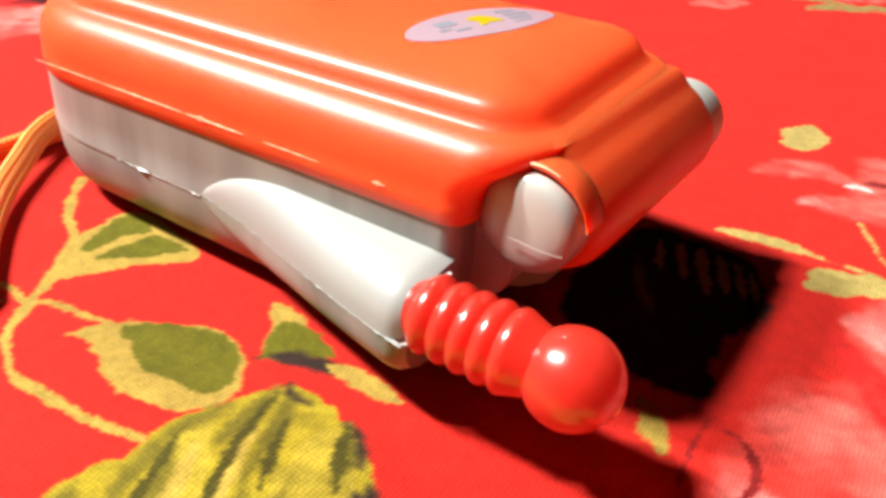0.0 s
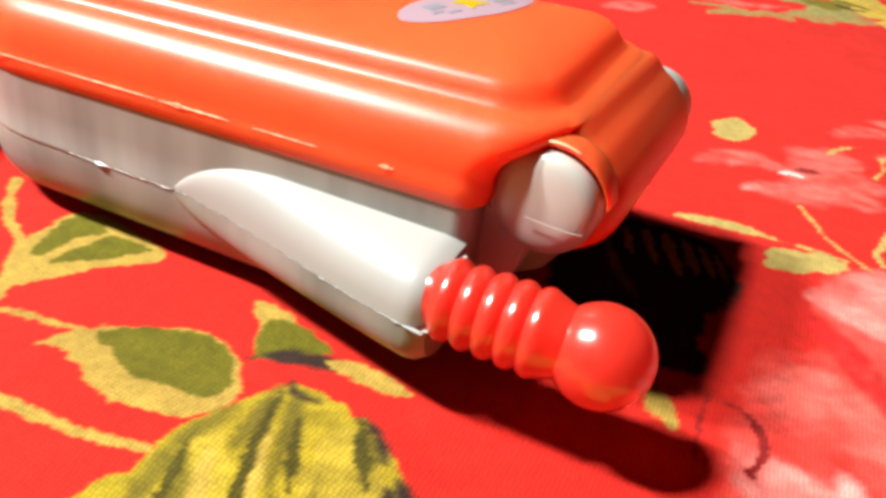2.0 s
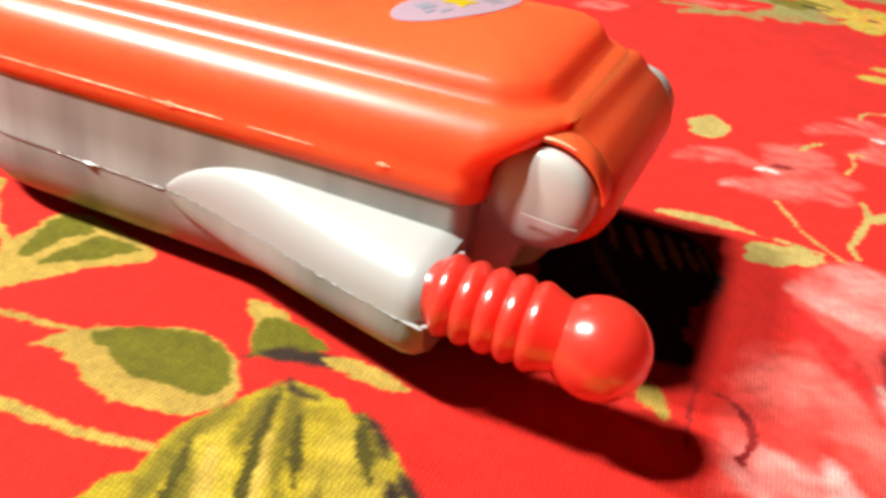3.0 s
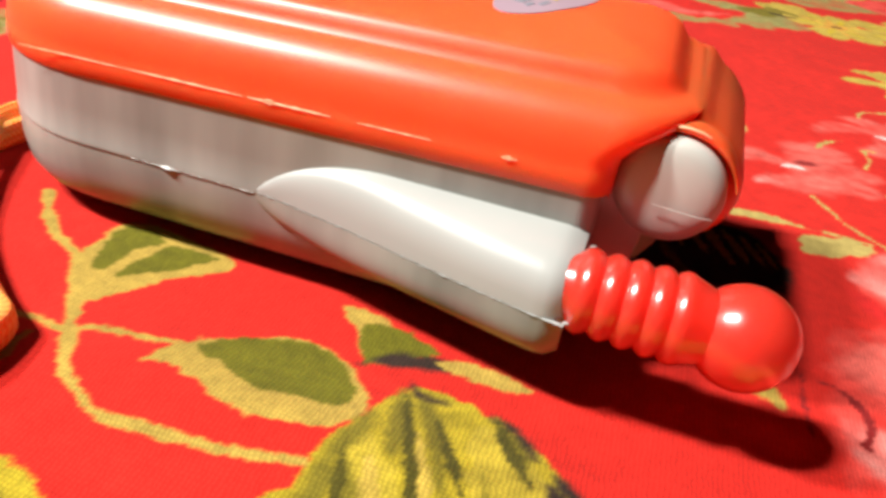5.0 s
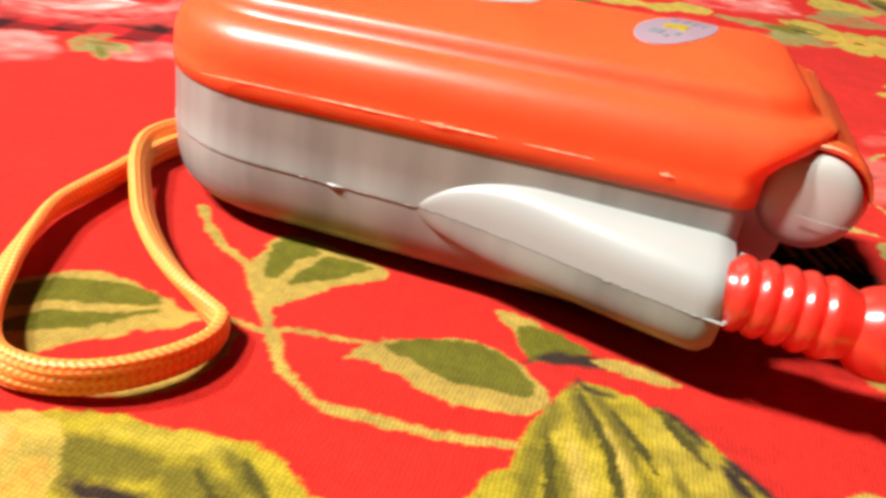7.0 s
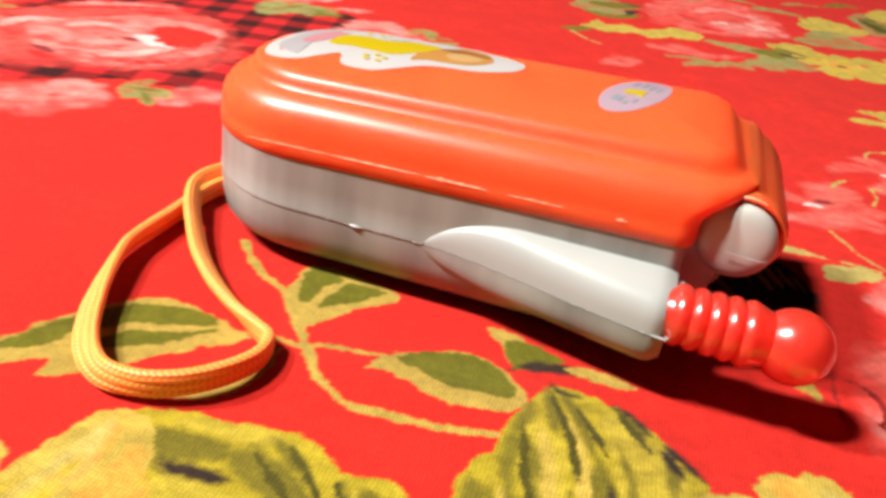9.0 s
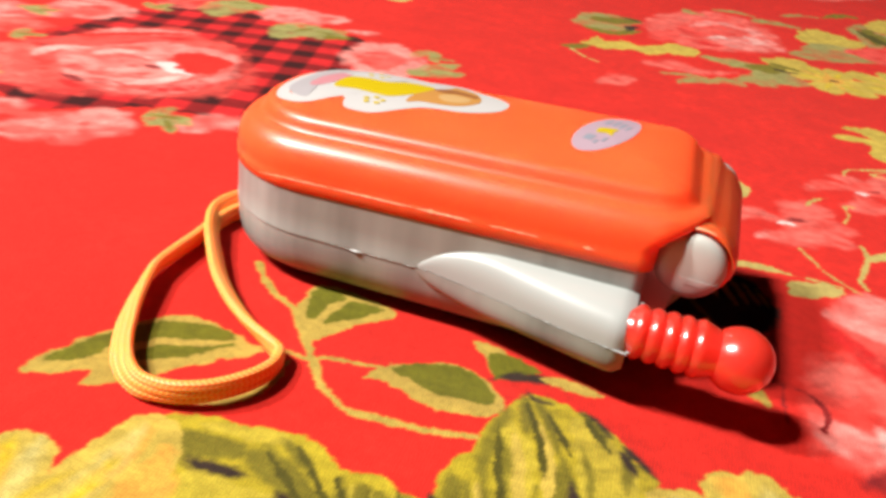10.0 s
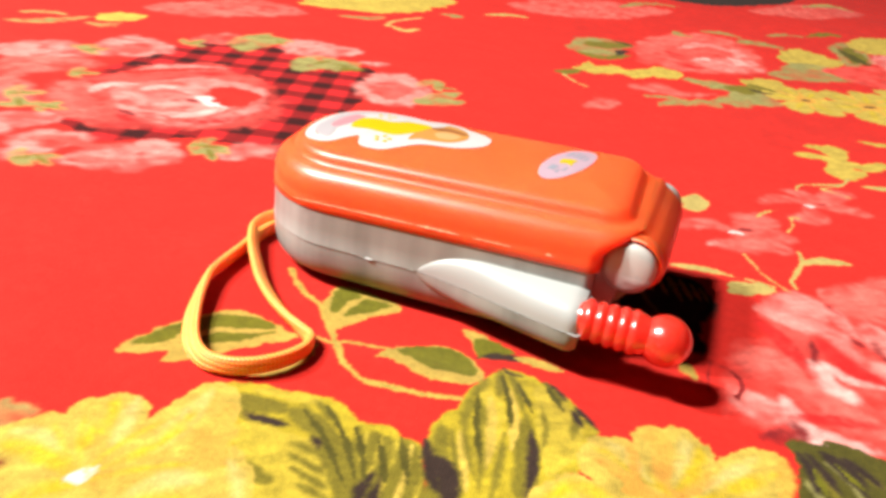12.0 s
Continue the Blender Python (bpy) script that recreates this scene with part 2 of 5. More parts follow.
DYE *= (0.87 + 0.26 * lattice(CU, CV, 9.0, 1) * lattice(CU, CV, 2.2, 2))[..., None]


def smooth_line(pts, closed, n=6):
    pts = [np.array(p, float) for p in pts]
    k = len(pts)
    out = []
    for i in range(k if closed else k - 1):
        if closed:
            a, b, c, d = (pts[(i + j) % k] for j in (-1, 0, 1, 2))
        else:
            a, b, c, d = pts[max(0, i - 1)], pts[i], pts[i + 1], pts[min(k - 1, i + 2)]
        for q in range(n):
            t = q / n
            out.append(0.5 * (2 * b + (c - a) * t + (2 * a - 5 * b + 4 * c - d) * t * t + (3 * b - a - 3 * c + d) * t ** 3))
    if not closed:
        out.append(pts[-1])
    return np.array(out)


def window(line, margin):
    lo, hi = line.min(0) - margin, line.max(0) + margin
    i0, i1 = np.searchsorted(US, (lo[0], hi[0]))
    j0, j1 = np.searchsorted(VS, (lo[1], hi[1]))
    return slice(j0, j1), slice(i0, i1)


def dyed(where, u, v, inside, colour, ragged):
    """Lay a colour where inside (millimetres, positive within) passes 0, with an edge that follows the threads and uneven ink."""
    fine = 0.35 * (lattice(np.round(u / 0.42) * 0.42, v, 0.42, 5) + lattice(u, np.round(v / 0.42) * 0.42, 0.42, 6) - 1)
    loose = ragged * (2.0 * (lattice(u, v, 1.5 + 3.0 * ragged, 7) - 0.5) + 1.5 * (lattice(u, v, 0.8 + 1.1 * ragged, 12) - 0.5))
    blur = (0.22 + 0.25 * ragged) if colour not in SOFT else 0.9 + 0.4 * ragged
    if colour in WATERY:
        blur += 0.3 + 0.5 * ragged
    mask = np.clip((inside + fine + loose) / blur + 0.5, 0, 1)
    if colour in WATERY:
        thin = 0.6 * lattice(u, v, 2.0 + 3.5 * ragged, 13) + 0.4 * lattice(u, v, 0.9 + 1.2 * ragged, 14)
        mask = mask * np.clip(0.12 + 1.35 * thin, 0, 1)
    ink = 0.74 + 0.22 * lattice(u, v, 3.2, 8) + 0.24 * lattice(u, v, 0.75, 9)
    tint = np.array(colour)[None, None] * ink[..., None]
    if colour in (PINK, ROSE, BLUSH, PALE) and ragged > 0.6:
        # small overlapping petals: crumpled lighter rims over deeper throats
        wu, wv = u + 5 * lattice(u, v, 7.0, 31), v + 5 * lattice(u, v, 7.0, 32)
        rim = 1 - np.abs(2 * lattice(wu, wv, 6.5, 33) - 1)
        tint = tint * (0.82 + 0.3 * rim)[..., None]
        throat = np.clip(2.4 * (lattice(wu, wv, 4.2, 34) - 0.62), 0, 0.6)[..., None]
        tint = tint * (1 - throat) + np.array(RED)[None, None] * throat
    if colour is PLAID:
        a, b = (0.962 * u + 0.265 * v), (0.962 * v - 0.265 * u)
        da, db = np.clip(2.2 * np.sin(a * 2 * np.pi / 15) + 0.4, 0, 1), np.clip(2.2 * np.sin(b * 2 * np.pi / 15) + 0.4, 0, 1)
        tint = tint * (1.6 * (1 - da) * (1 - db) + 0.62 * (da + db - 2 * da * db) + 0.10 * da * db)[..., None]
    if colour in (YELLOW, BLUSH, ROSE, PINK, PALE, OLIVEY, OCHRE):
        ray = lattice(0.83 * u + 0.55 * v, (0.83 * v - 0.55 * u) * 4, 5.0, 11)
        tint = tint * (0.8 + 0.36 * ray)[..., None]
    DYE[where] += (tint - DYE[where]) * mask[..., None]


def patch(colour, ragged, *pts):
    """A filled closed shape."""
    line = smooth_line(pts, True)
    where = window(line, 1.5 + ragged)
    u, v = CU[where], CV[where]
    if not u.size:
        return
    odd, near = np.zeros(u.shape, bool), np.full(u.shape, 1e9)
    for a, b in zip(line, np.roll(line, -1, 0)):
        d = b - a
        cross = ((a[1] > v) != (b[1] > v)) & (u < a[0] + (v - a[1]) * d[0] / (d[1] if abs(d[1]) > 1e-9 else 1e-9))
        odd ^= cross
        t = np.clip(((u - a[0]) * d[0] + (v - a[1]) * d[1]) / max(1e-9, d @ d), 0, 1)
        near = np.minimum(near, (u - a[0] - t * d[0]) ** 2 + (v - a[1] - t * d[1]) ** 2)
    dyed(where, u, v, np.where(odd, 1, -1) * np.sqrt(near), colour, min(ragged, 2.5))


def band(colour, width, pts, taper):
    line = smooth_line(pts, False, 8)
    where = window(line, width + 1)
    u, v = CU[where], CV[where]
    if not u.size:
        return
    best = np.full(u.shape, -1e9)
    for k, (a, b) in enumerate(zip(line, line[1:])):
        d = b - a
        t = np.clip(((u - a[0]) * d[0] + (v - a[1]) * d[1]) / max(1e-9, d @ d), 0, 1)
        s = (k + t) / (len(line) - 1)
        half = width / 2 * (np.sin(np.pi * np.clip(s, 0.02, 0.98)) ** 0.7 if taper else 0.85 + 0.3 * np.sin(s * 19) * 0.5)
        best = np.maximum(best, half - np.hypot(u - a[0] - t * d[0], v - a[1] - t * d[1]))
    dyed(where, u, v, best, colour, 0.25 if width < 6 else 0.8)


def stroke(colour, width, *pts):
    """A stem of even width."""
    band(colour, width, pts, False)


def leaf(colour, width, *pts):
    """A stroke that is widest in the middle and runs out to points."""
    band(colour, width, pts, True)


def blossom(u, v, reach, petals, turn, squash=1.0):
    """A yellow flower head: separate petals over an amber ground."""
    patch(AMBER, 1.5, *[(u + 0.7 * reach * math.cos(w), v + 0.7 * reach * squash * math.sin(w)) for w in (k * math.pi / 4 for k in range(8))])
    for k in range(petals):
        w = turn + 2 * math.pi * k / petals
        c, n = math.cos(w), math.sin(w)
        petal = []
        for along, wide in ((0.2, 0.05), (0.45, 0.24), (0.75, 0.34), (1.0, 0.22), (1.02, -0.16), (0.78, -0.34), (0.45, -0.24)):
            petal.append((u + reach * (along * c - wide * n), v + reach * squash * (along * n + wide * c)))
        patch(YELLOW, 1.2, *petal)
        leaf(GOLD, 0.12 * reach, *[(u + reach * a * c, v + reach * squash * a * n) for a in (0.25, 0.5, 0.8)])
    leaf(AMBER, 0.3 * reach, (u - 0.14 * reach, v - 0.1 * reach), (u, v), (u + 0.14 * reach, v + 0.1 * reach))
    leaf(DARK, 0.14 * reach, (u - 0.12 * reach, v - 0.12 * reach), (u, v - 0.03 * reach), (u + 0.12 * reach, v + 0.05 * reach))


def cluster(u, v, size, turn):
    """Three small pale leaves that spread from one point."""
    for w, reach in ((turn, 1.0), (turn + 1.0, 0.8), (turn - 1.1, 0.7)):
        c, n = math.cos(w) * size * reach, math.sin(w) * size * reach
        leaf(LEAF, 0.45 * size, (u, v), (u + 0.5 * c, v + 0.5 * n), (u + c, v + n))
    leaf(OLIVE, 0.16 * size, (u, v), (u + 0.4 * size * math.cos(turn), v + 0.4 * size * math.sin(turn)), (u + 0.8 * size * math.cos(turn), v + 0.8 * size * math.sin(turn)))


# the print, in millimetres along and across the phone
# far wash first
patch(PINK, 3, (-267, 210), (-259, 237), (-233, 270), (-198, 259), (-208, 234), (-237, 205))
patch(PINK, 3, (-118, 405), (-85, 461), (-33, 488), (-12, 484), (-46, 422), (-91, 391))
patch(PINK, 3, (46, 558), (102, 651), (145, 657), (100, 574))
leaf(LEAF, 9, (-284, 138), (-273, 150), (-267, 171))
leaf(LEAF, 7, (-291, 155), (-288, 164), (-276, 167))
leaf(LEAF, 7, (-261, 161), (-251, 163), (-250, 172))
patch(YELLOW, 3, (-265, 173), (-265, 189), (-249, 192), (-251, 174))
patch(YELLOW, 4, (-213, 280), (-208, 323), (-168, 380), (-148, 370), (-158, 313), (-179, 293))
leaf(LEAF, 9, (-181, 265), (-167, 274), (-163, 289))
leaf(BEIGE, 6, (-151, 267), (-140, 260), (-135, 270))
stroke(BEIGE, 3, (-151, 263), (-153, 280), (-146, 304))
leaf(LEAF, 8, (-142, 327), (-132, 330), (-133, 323))
leaf(BEIGE, 7, (-120, 353), (-108, 366), (-94, 368))
leaf(LEAF, 9, (-48, 465), (-34, 499), (-9, 511))
leaf(LEAF, 9, (90, 623), (117, 663), (137, 664))
leaf(BEIGE, 7, (96, 637), (118, 671), (132, 666))
# far right bunch
patch(PINK, 3, (-25, 337), (-16, 385), (11, 418), (40, 401), (51, 366), (45, 329), (24, 305), (-2, 296))
patch(ROSE, 2, (-6, 347), (9, 390), (30, 387), (40, 355), (21, 326), (2, 322))
patch(BLUSH, 2, (11, 329), (27, 355), (33, 344), (49, 343), (42, 324), (24, 314))
patch(BLUSH, 2, (31, 383), (40, 378), (46, 349), (38, 342))
patch(ROSE, 2, (-19, 312), (-8, 335), (-3, 307), (-14, 297))
patch(LEAF, 2, (-56, 296), (-56, 332), (-43, 349), (-25, 348), (-29, 318), (-24, 307), (-39, 293))
patch(OLIVE, 2, (-50, 326), (-36, 341), (-26, 343), (-33, 322), (-45, 314))
patch(DARK, 2, (-32, 313), (-26, 322), (-25, 306), (-29, 301))
leaf(OLIVE, 7, (-52, 242), (-47, 247), (-42, 257))
stroke(BEIGE, 2, (-48, 241), (-40, 230), (-34, 226))
patch(YELLOW, 2, (-46, 259), (-42, 277), (-35, 272), (-29, 280), (-21, 276), (-13, 286), (-5, 294), (8, 291), (2, 275), (-6, 273), (-14, 266), (-23, 266), (-33, 259))
patch(PINK, 2, (-31, 194), (-26, 208), (-16, 212), (-18, 198), (-26, 192))
patch(PINK, 2, (-16, 247), (-5, 261), (14, 255), (25, 264), (12, 246), (-6, 243))
leaf(LEAF, 6, (-8, 231), (2, 238), (12, 240))
leaf(LEAF, 9, (1, 220), (8, 232), (17, 234))
leaf(LEAF, 9, (14, 235), (20, 242), (27, 238))
patch(LEAF, 2, (8, 281), (22, 287), (36, 286), (50, 279), (57, 267), (36, 248), (23, 248), (33, 271), (19, 272))
patch(OLIVE, 2, (30, 281), (42, 291), (50, 285), (39, 273))
leaf(LEAF, 10, (11, 425), (26, 433), (37, 423))
leaf(LEAF, 14, (37, 408), (47, 417), (65, 418))
leaf(LEAF, 8, (56, 456), (68, 473), (80, 476))
leaf(OLIVE, 9, (84, 480), (99, 501), (109, 501))
leaf(LEAF, 8, (-5, 414), (-1, 405), (6, 404))
patch(YELLOW, 2, (61, 398), (73, 426), (90, 419), (102, 408), (82, 373), (66, 375))
patch(LEAF, 2, (54, 329), (66, 375), (87, 387), (91, 372), (103, 363), (76, 337))
patch(LEAF, 2, (97, 458), (110, 480), (118, 454), (121, 422), (101, 400))
patch(OLIVE, 2, (104, 456), (112, 464), (118, 427), (106, 412))
patch(YELLOW, 2, (111, 485), (140, 528), (172, 532), (162, 484), (129, 456), (115, 459))
patch(ROSE, 2, (86, 376), (116, 410), (148, 409), (138, 359), (113, 352), (96, 361))
patch(BLUSH, 2, (120, 440), (163, 489), (149, 413), (128, 404))
blossom(126, 318, 27, 6, 0.9, 1.25)
blossom(69, 288, 21, 6, 0.2, 1.2)
blossom(101, 300, 25, 6, 0.5, 1.25)
patch(YELLOW, 2, (36, 296), (51, 318), (62, 314), (50, 290))
leaf(DARK, 3, (41, 283), (47, 283), (53, 285))
# small yellow flower
leaf(YELLOW, 7, (76, 183), (66, 187), (56, 184))
leaf(YELLOW, 8, (76, 185), (69, 199), (61, 199))
leaf(YELLOW, 8, (75, 187), (74, 203), (67, 198))
leaf(YELLOW, 8, (74, 188), (83, 184), (92, 195))
leaf(YELLOW, 10, (74, 188), (75, 173), (81, 178))
leaf(YELLOW, 10, (72, 185), (72, 171), (73, 163))
leaf(YELLOW, 6, (87, 226), (94, 226), (104, 230))
leaf(BEIGE, 4, (78, 159), (85, 161), (91, 164))
stroke(BEIGE, 1.2, (74, 165), (71, 157), (62, 151), (56, 147), (54, 140))
leaf(BEIGE, 3, (63, 147), (67, 145), (72, 143))
stroke(BEIGE, 0.9, (63, 147), (71, 156))
# pink daisies
leaf(PINK, 7, (33.8, 88.8), (24.7, 90.3), (16.4, 82.5))
leaf(PINK, 9, (33.0, 87.0), (38.1, 100.4), (33.0, 101.0))
leaf(PINK, 10, (34.6, 87.6), (41.5, 102.5), (39.9, 105.3))
leaf(PINK, 9, (33.0, 86.6), (37.7, 81.1), (26.4, 75.9))
leaf(PINK, 9, (33.8, 87.1), (41.0, 84.7), (48.8, 84.5))
leaf(PINK, 9, (33.0, 88.3), (44.5, 93.6), (49.2, 90.5))
leaf(BLUSH, 2.5, (25.8, 74.8), (27.5, 77.4), (30.6, 76.9))
leaf(WHITE, 2.2, (31.0, 87.1), (33.3, 88.5), (35.6, 88.2))
leaf(MAROON, 2.5, (34.0, 90.6), (36.3, 92.1), (38.6, 92.6))
leaf(PINK, 7, (59, 127), (50, 129), (41, 119))
leaf(PINK, 8, (59, 127), (56, 136), (50, 137))
leaf(PINK, 9, (59, 127), (67, 143), (73, 147))
leaf(PINK, 9, (57, 125), (58, 116), (50, 110))
leaf(PINK, 9, (59, 127), (69, 130), (77, 129))
leaf(WHITE, 2.0, (56, 126), (57, 126), (59, 126))
leaf(MAROON, 2.2, (59, 129), (61, 130), (63, 131))
# beige sprigs on the right
patch(BEIGE, 0.5, (16.7, 106.5), (20.7, 113.3), (25.6, 107.1), (22.1, 97.9), (17.8, 99.1))
leaf(BEIGE, 1.0, (39.5, 104.1), (42.6, 110.9), (46.8, 115.6))
stroke(BEIGE, 1.0, (53.2, 111.7), (50.7, 111.2), (50.7, 104.5), (48.8, 98.4))
leaf(BEIGE, 3.6, (16.6, 56.1), (24.2, 58.1), (31.2, 58.3))
stroke(BEIGE, 0.7, (30.1, 58.0), (38.7, 58.2), (46.5, 57.3))
patch(BEIGE, 0.5, (31.3, 52.9), (34.4, 55.7), (38.7, 57.5), (43.4, 56.9), (41.4, 52.5), (35.8, 49.4), (32.1, 48.6))
stroke(BEIGE, 0.9, (35.8, 73.7), (38.1, 69.0), (40.3, 63.9), (46.9, 56.9))
stroke(BEIGE, 1.2, (51.0, 84.2), (51.4, 77.6), (48.7, 67.3), (47.8, 63.4), (48.7, 59.6))
leaf(BEIGE, 4.2, (51.0, 76.6), (57.8, 82.1), (65.1, 84.1))
# large rose on the right
patch(ROSE, 1.2, (38.4, 43.8), (47.2, 57.1), (55.5, 57.3), (62.4, 70.0), (73.5, 79.8), (96.0, 83.9), (75.0, -4.9), (60.0, -7.2), (51.6, -5.5), (43.3, -8.0), (38.2, -6.8), (33.0, -4.8), (30.2, 1.5), (31.7, 20.1), (42.0, 33.2))
patch(BLUSH, 0.8, (38.1, 42.8), (45.7, 55.6), (51.3, 57.2), (56.2, 50.4), (52.5, 38.8), (46.0, 38.0))
patch(PINK, 0.8, (54.4, 60.5), (62.4, 69.6), (73.3, 78.6), (83.2, 76.7), (78.6, 52.9), (65.5, 51.4), (57.9, 54.6))
leaf(BLUSH, 7, (46.1, 39.5), (55.2, 40.2), (60.2, 30.2))
leaf(BLUSH, 4, (57.1, 53.3), (58.5, 47.6), (61.3, 40.9))
leaf(PALE, 6, (50.1, 24.9), (52.3, 17.0), (57.9, 12.5))
leaf(PALE, 4, (51.3, 25.6), (56.7, 21.5), (64.4, 21.0))
leaf(BLUSH, 8, (65.3, 49.9), (67.2, 38.8), (74.7, 33.0))
leaf(PALE, 5, (42.7, 7.4), (45.3, -0.6), (47.9, -1.1))
leaf(PALE, 6, (45.3, -1.5), (49.6, -4.7), (59.8, -3.4))
leaf(BLUSH, 7, (60.2, 30.2), (65.5, 28.3), (72.8, 23.1))
leaf(BLUSH, 9, (33.0, 5.0), (37.4, 1.2), (43.9, 1.5))
leaf(PINK, 12, (34.2, 16.6), (42.5, 18.6), (47.7, 10.4))
leaf(PINK, 9, (50.1, 11.6), (54.9, 6.1), (64.2, 5.1))
leaf(MAROON, 3.0, (46.5, 29.1), (47.6, 23.6), (49.7, 20.1))
leaf(MAROON, 2.4, (50.4, 35.0), (50.6, 28.8), (49.9, 22.4))
leaf(MAROON, 2.0, (55.5, 54.8), (57.1, 52.1), (58.8, 50.7))
leaf(MAROON, 2.0, (59.9, 40.1), (61.2, 38.2), (62.1, 37.4))
leaf(MAROON, 2.4, (58.9, 29.5), (60.3, 26.7), (61.9, 25.5))
leaf(MAROON, 2.4, (65.3, 43.0), (65.4, 36.6), (67.5, 31.6))
leaf(CRIMSON, 3.5, (43.8, 0.5), (51.5, 3.4), (62.1, 5.8))
leaf(MAROON, 6, (38.1, -8.6), (43.4, -6.0), (44.6, -0.9))
leaf(CRIMSON, 6, (52.2, 36.0), (57.3, 26.3), (64.8, 23.4))
leaf(CRIMSON, 5, (36.9, 38.7), (43.1, 31.2), (48.4, 19.4))
# dark leaf at lower right
patch(DARKGREEN, 0.8, (43.1, -8.4), (47.5, -5.8), (53.7, -4.5), (63.5, -4.7), (72.9, -5.9), (70.3, -17.2), (42.0, -30.2), (44.6, -17.7))
leaf(OLIVE, 2, (46.9, -13.5), (49.4, -16.9), (50.7, -22.1))
leaf(LEAF, 1.6, (49.1, -10.9), (52.6, -13.9), (54.8, -18.8))
leaf(OLIVE, 2, (53.2, -8.9), (56.7, -12.0), (59.0, -13.9))
leaf(LEAF, 1.6, (45.1, -17.4), (47.2, -20.9), (47.7, -24.9))
leaf(DARK, 2.4, (44.2, -9.9), (46.7, -15.1), (47.2, -20.9))
leaf(DARK, 2.0, (48.3, -7.9), (53.0, -10.6), (56.2, -15.2))
# plaid rose far left
patch(PLAID, 2, (-180, 51), (-183, 65), (-204, 100), (-206, 122), (-207, 154), (-197, 178), (-171, 180), (-147, 172), (-122, 175), (-110, 141), (-107, 121), (-106, 91), (-112, 72), (-136, 61), (-153, 45), (-168, 45))
patch(ROSE, 2, (-206, 79), (-202, 92), (-199, 104), (-196, 120), (-184, 137), (-173, 141), (-164, 135), (-146, 130), (-131, 111), (-124, 92), (-132, 77), (-149, 63), (-165, 54), (-183, 57), (-198, 65))
patch(BLUSH, 1.5, (-186, 87), (-183, 103), (-173, 117), (-157, 123), (-142, 119), (-132, 98), (-137, 77), (-151, 66), (-169, 69))
patch(PINK, 1.5, (-201.3, 74.3), (-202.5, 86.7), (-188.7, 84.9), (-171.4, 66.7), (-172.6, 55.1), (-186.1, 58.8))
patch(ROSE, 1.5, (-195.8, 79.0), (-185.1, 83.5), (-171.1, 70.6), (-176.8, 62.5))
patch(ROSE, 1.5, (-159.7, 104.7), (-156.1, 114.1), (-143.5, 113.6), (-135.1, 107.4), (-139.6, 95.5), (-151.0, 98.8))
patch(CRIMSON, 1.5, (-157.8, 103.6), (-156.1, 112.2), (-149.2, 107.1), (-146.1, 98.5), (-152.5, 99.2))
patch(PINK, 1.5, (-185.7, 96.5), (-181.0, 110.2), (-170.4, 109.5), (-168.9, 97.0), (-176.4, 90.8))
leaf(CRIMSON, 6, (-185, 104), (-178, 117), (-168, 130))
leaf(CRIMSON, 5, (-157.0, 74.3), (-141.2, 77.0), (-131.8, 93.9))
leaf(CRIMSON, 5, (-169.3, 68.4), (-161.6, 65.7), (-156.4, 67.5))
leaf(BLUSH, 9, (-193, 112), (-189, 124), (-171, 138))
leaf(WHITE, 8, (-157.1, 98.9), (-151.0, 97.0), (-143.7, 94.7))
leaf(MAROON, 3, (-157.9, 93.2), (-155.6, 93.3), (-153.8, 93.1))
leaf(MAROON, 3, (-171.1, 70.6), (-165.4, 69.2), (-162.3, 69.4))
patch(BLUSH, 2, (-153.8, 24.3), (-154.1, 35.9), (-148.6, 49.2), (-139.3, 56.0), (-129.5, 52.2), (-128.9, 41.6), (-135.9, 30.5), (-145.0, 25.3))
patch(ROSE, 2, (-152.8, 27.6), (-147.4, 35.1), (-139.2, 37.1), (-142.4, 29.1))
patch(BLUSH, 2, (-122.9, 55.8), (-121.0, 65.5), (-109.9, 71.0), (-107.5, 63.2), (-114.9, 55.7))
patch(BLUSH, 2, (-174.2, 24.9), (-176.7, 35.9), (-171.9, 44.4), (-158.3, 45.7), (-162.1, 33.6), (-163.0, 25.8), (-165.5, 16.2))
patch(ROSE, 2, (-174.0, 33.1), (-168.5, 40.7), (-159.6, 42.4), (-164.0, 33.4))
patch(PINK, 2, (-238.6, 89.4), (-235.8, 103.2), (-219.7, 112.6), (-208.3, 111.9), (-209.3, 100.4), (-217.2, 83.4), (-218.1, 68.8))
patch(BLUSH, 2, (-253, 103), (-251, 120), (-238, 128), (-220, 123), (-225, 109), (-234, 101), (-242, 93))
patch(BLUSH, 2, (-222, 122), (-233, 142), (-227, 156), (-206, 152), (-205, 135), (-214, 126))
patch(ROSE, 2, (-224, 134), (-220, 148), (-209, 141), (-215, 130))
patch(PINK, 2, (-225.9, 62.1), (-222.9, 73.7), (-210.0, 75.7), (-195.4, 62.8), (-197.8, 53.2), (-208.0, 45.1))
patch(BLUSH, 2, (-199.9, 37.5), (-194.4, 45.1), (-184.2, 53.1), (-176.0, 47.8), (-179.6, 36.7), (-188.7, 27.0))
patch(BLUSH, 2, (-173, 184), (-168, 201), (-151, 203), (-137, 199), (-143, 186), (-153, 173))
patch(PINK, 2, (-209, 165), (-203, 187), (-189, 185), (-192, 171))
patch(BLUSH, 2, (-115, 145), (-118, 167), (-108, 181), (-97, 172), (-86, 151), (-91, 137), (-103, 134))
patch(ROSE, 2, (-111, 150), (-106, 164), (-96, 158), (-100, 142))
leaf(BLUSH, 7, (-130, 183), (-124, 185), (-119, 190))
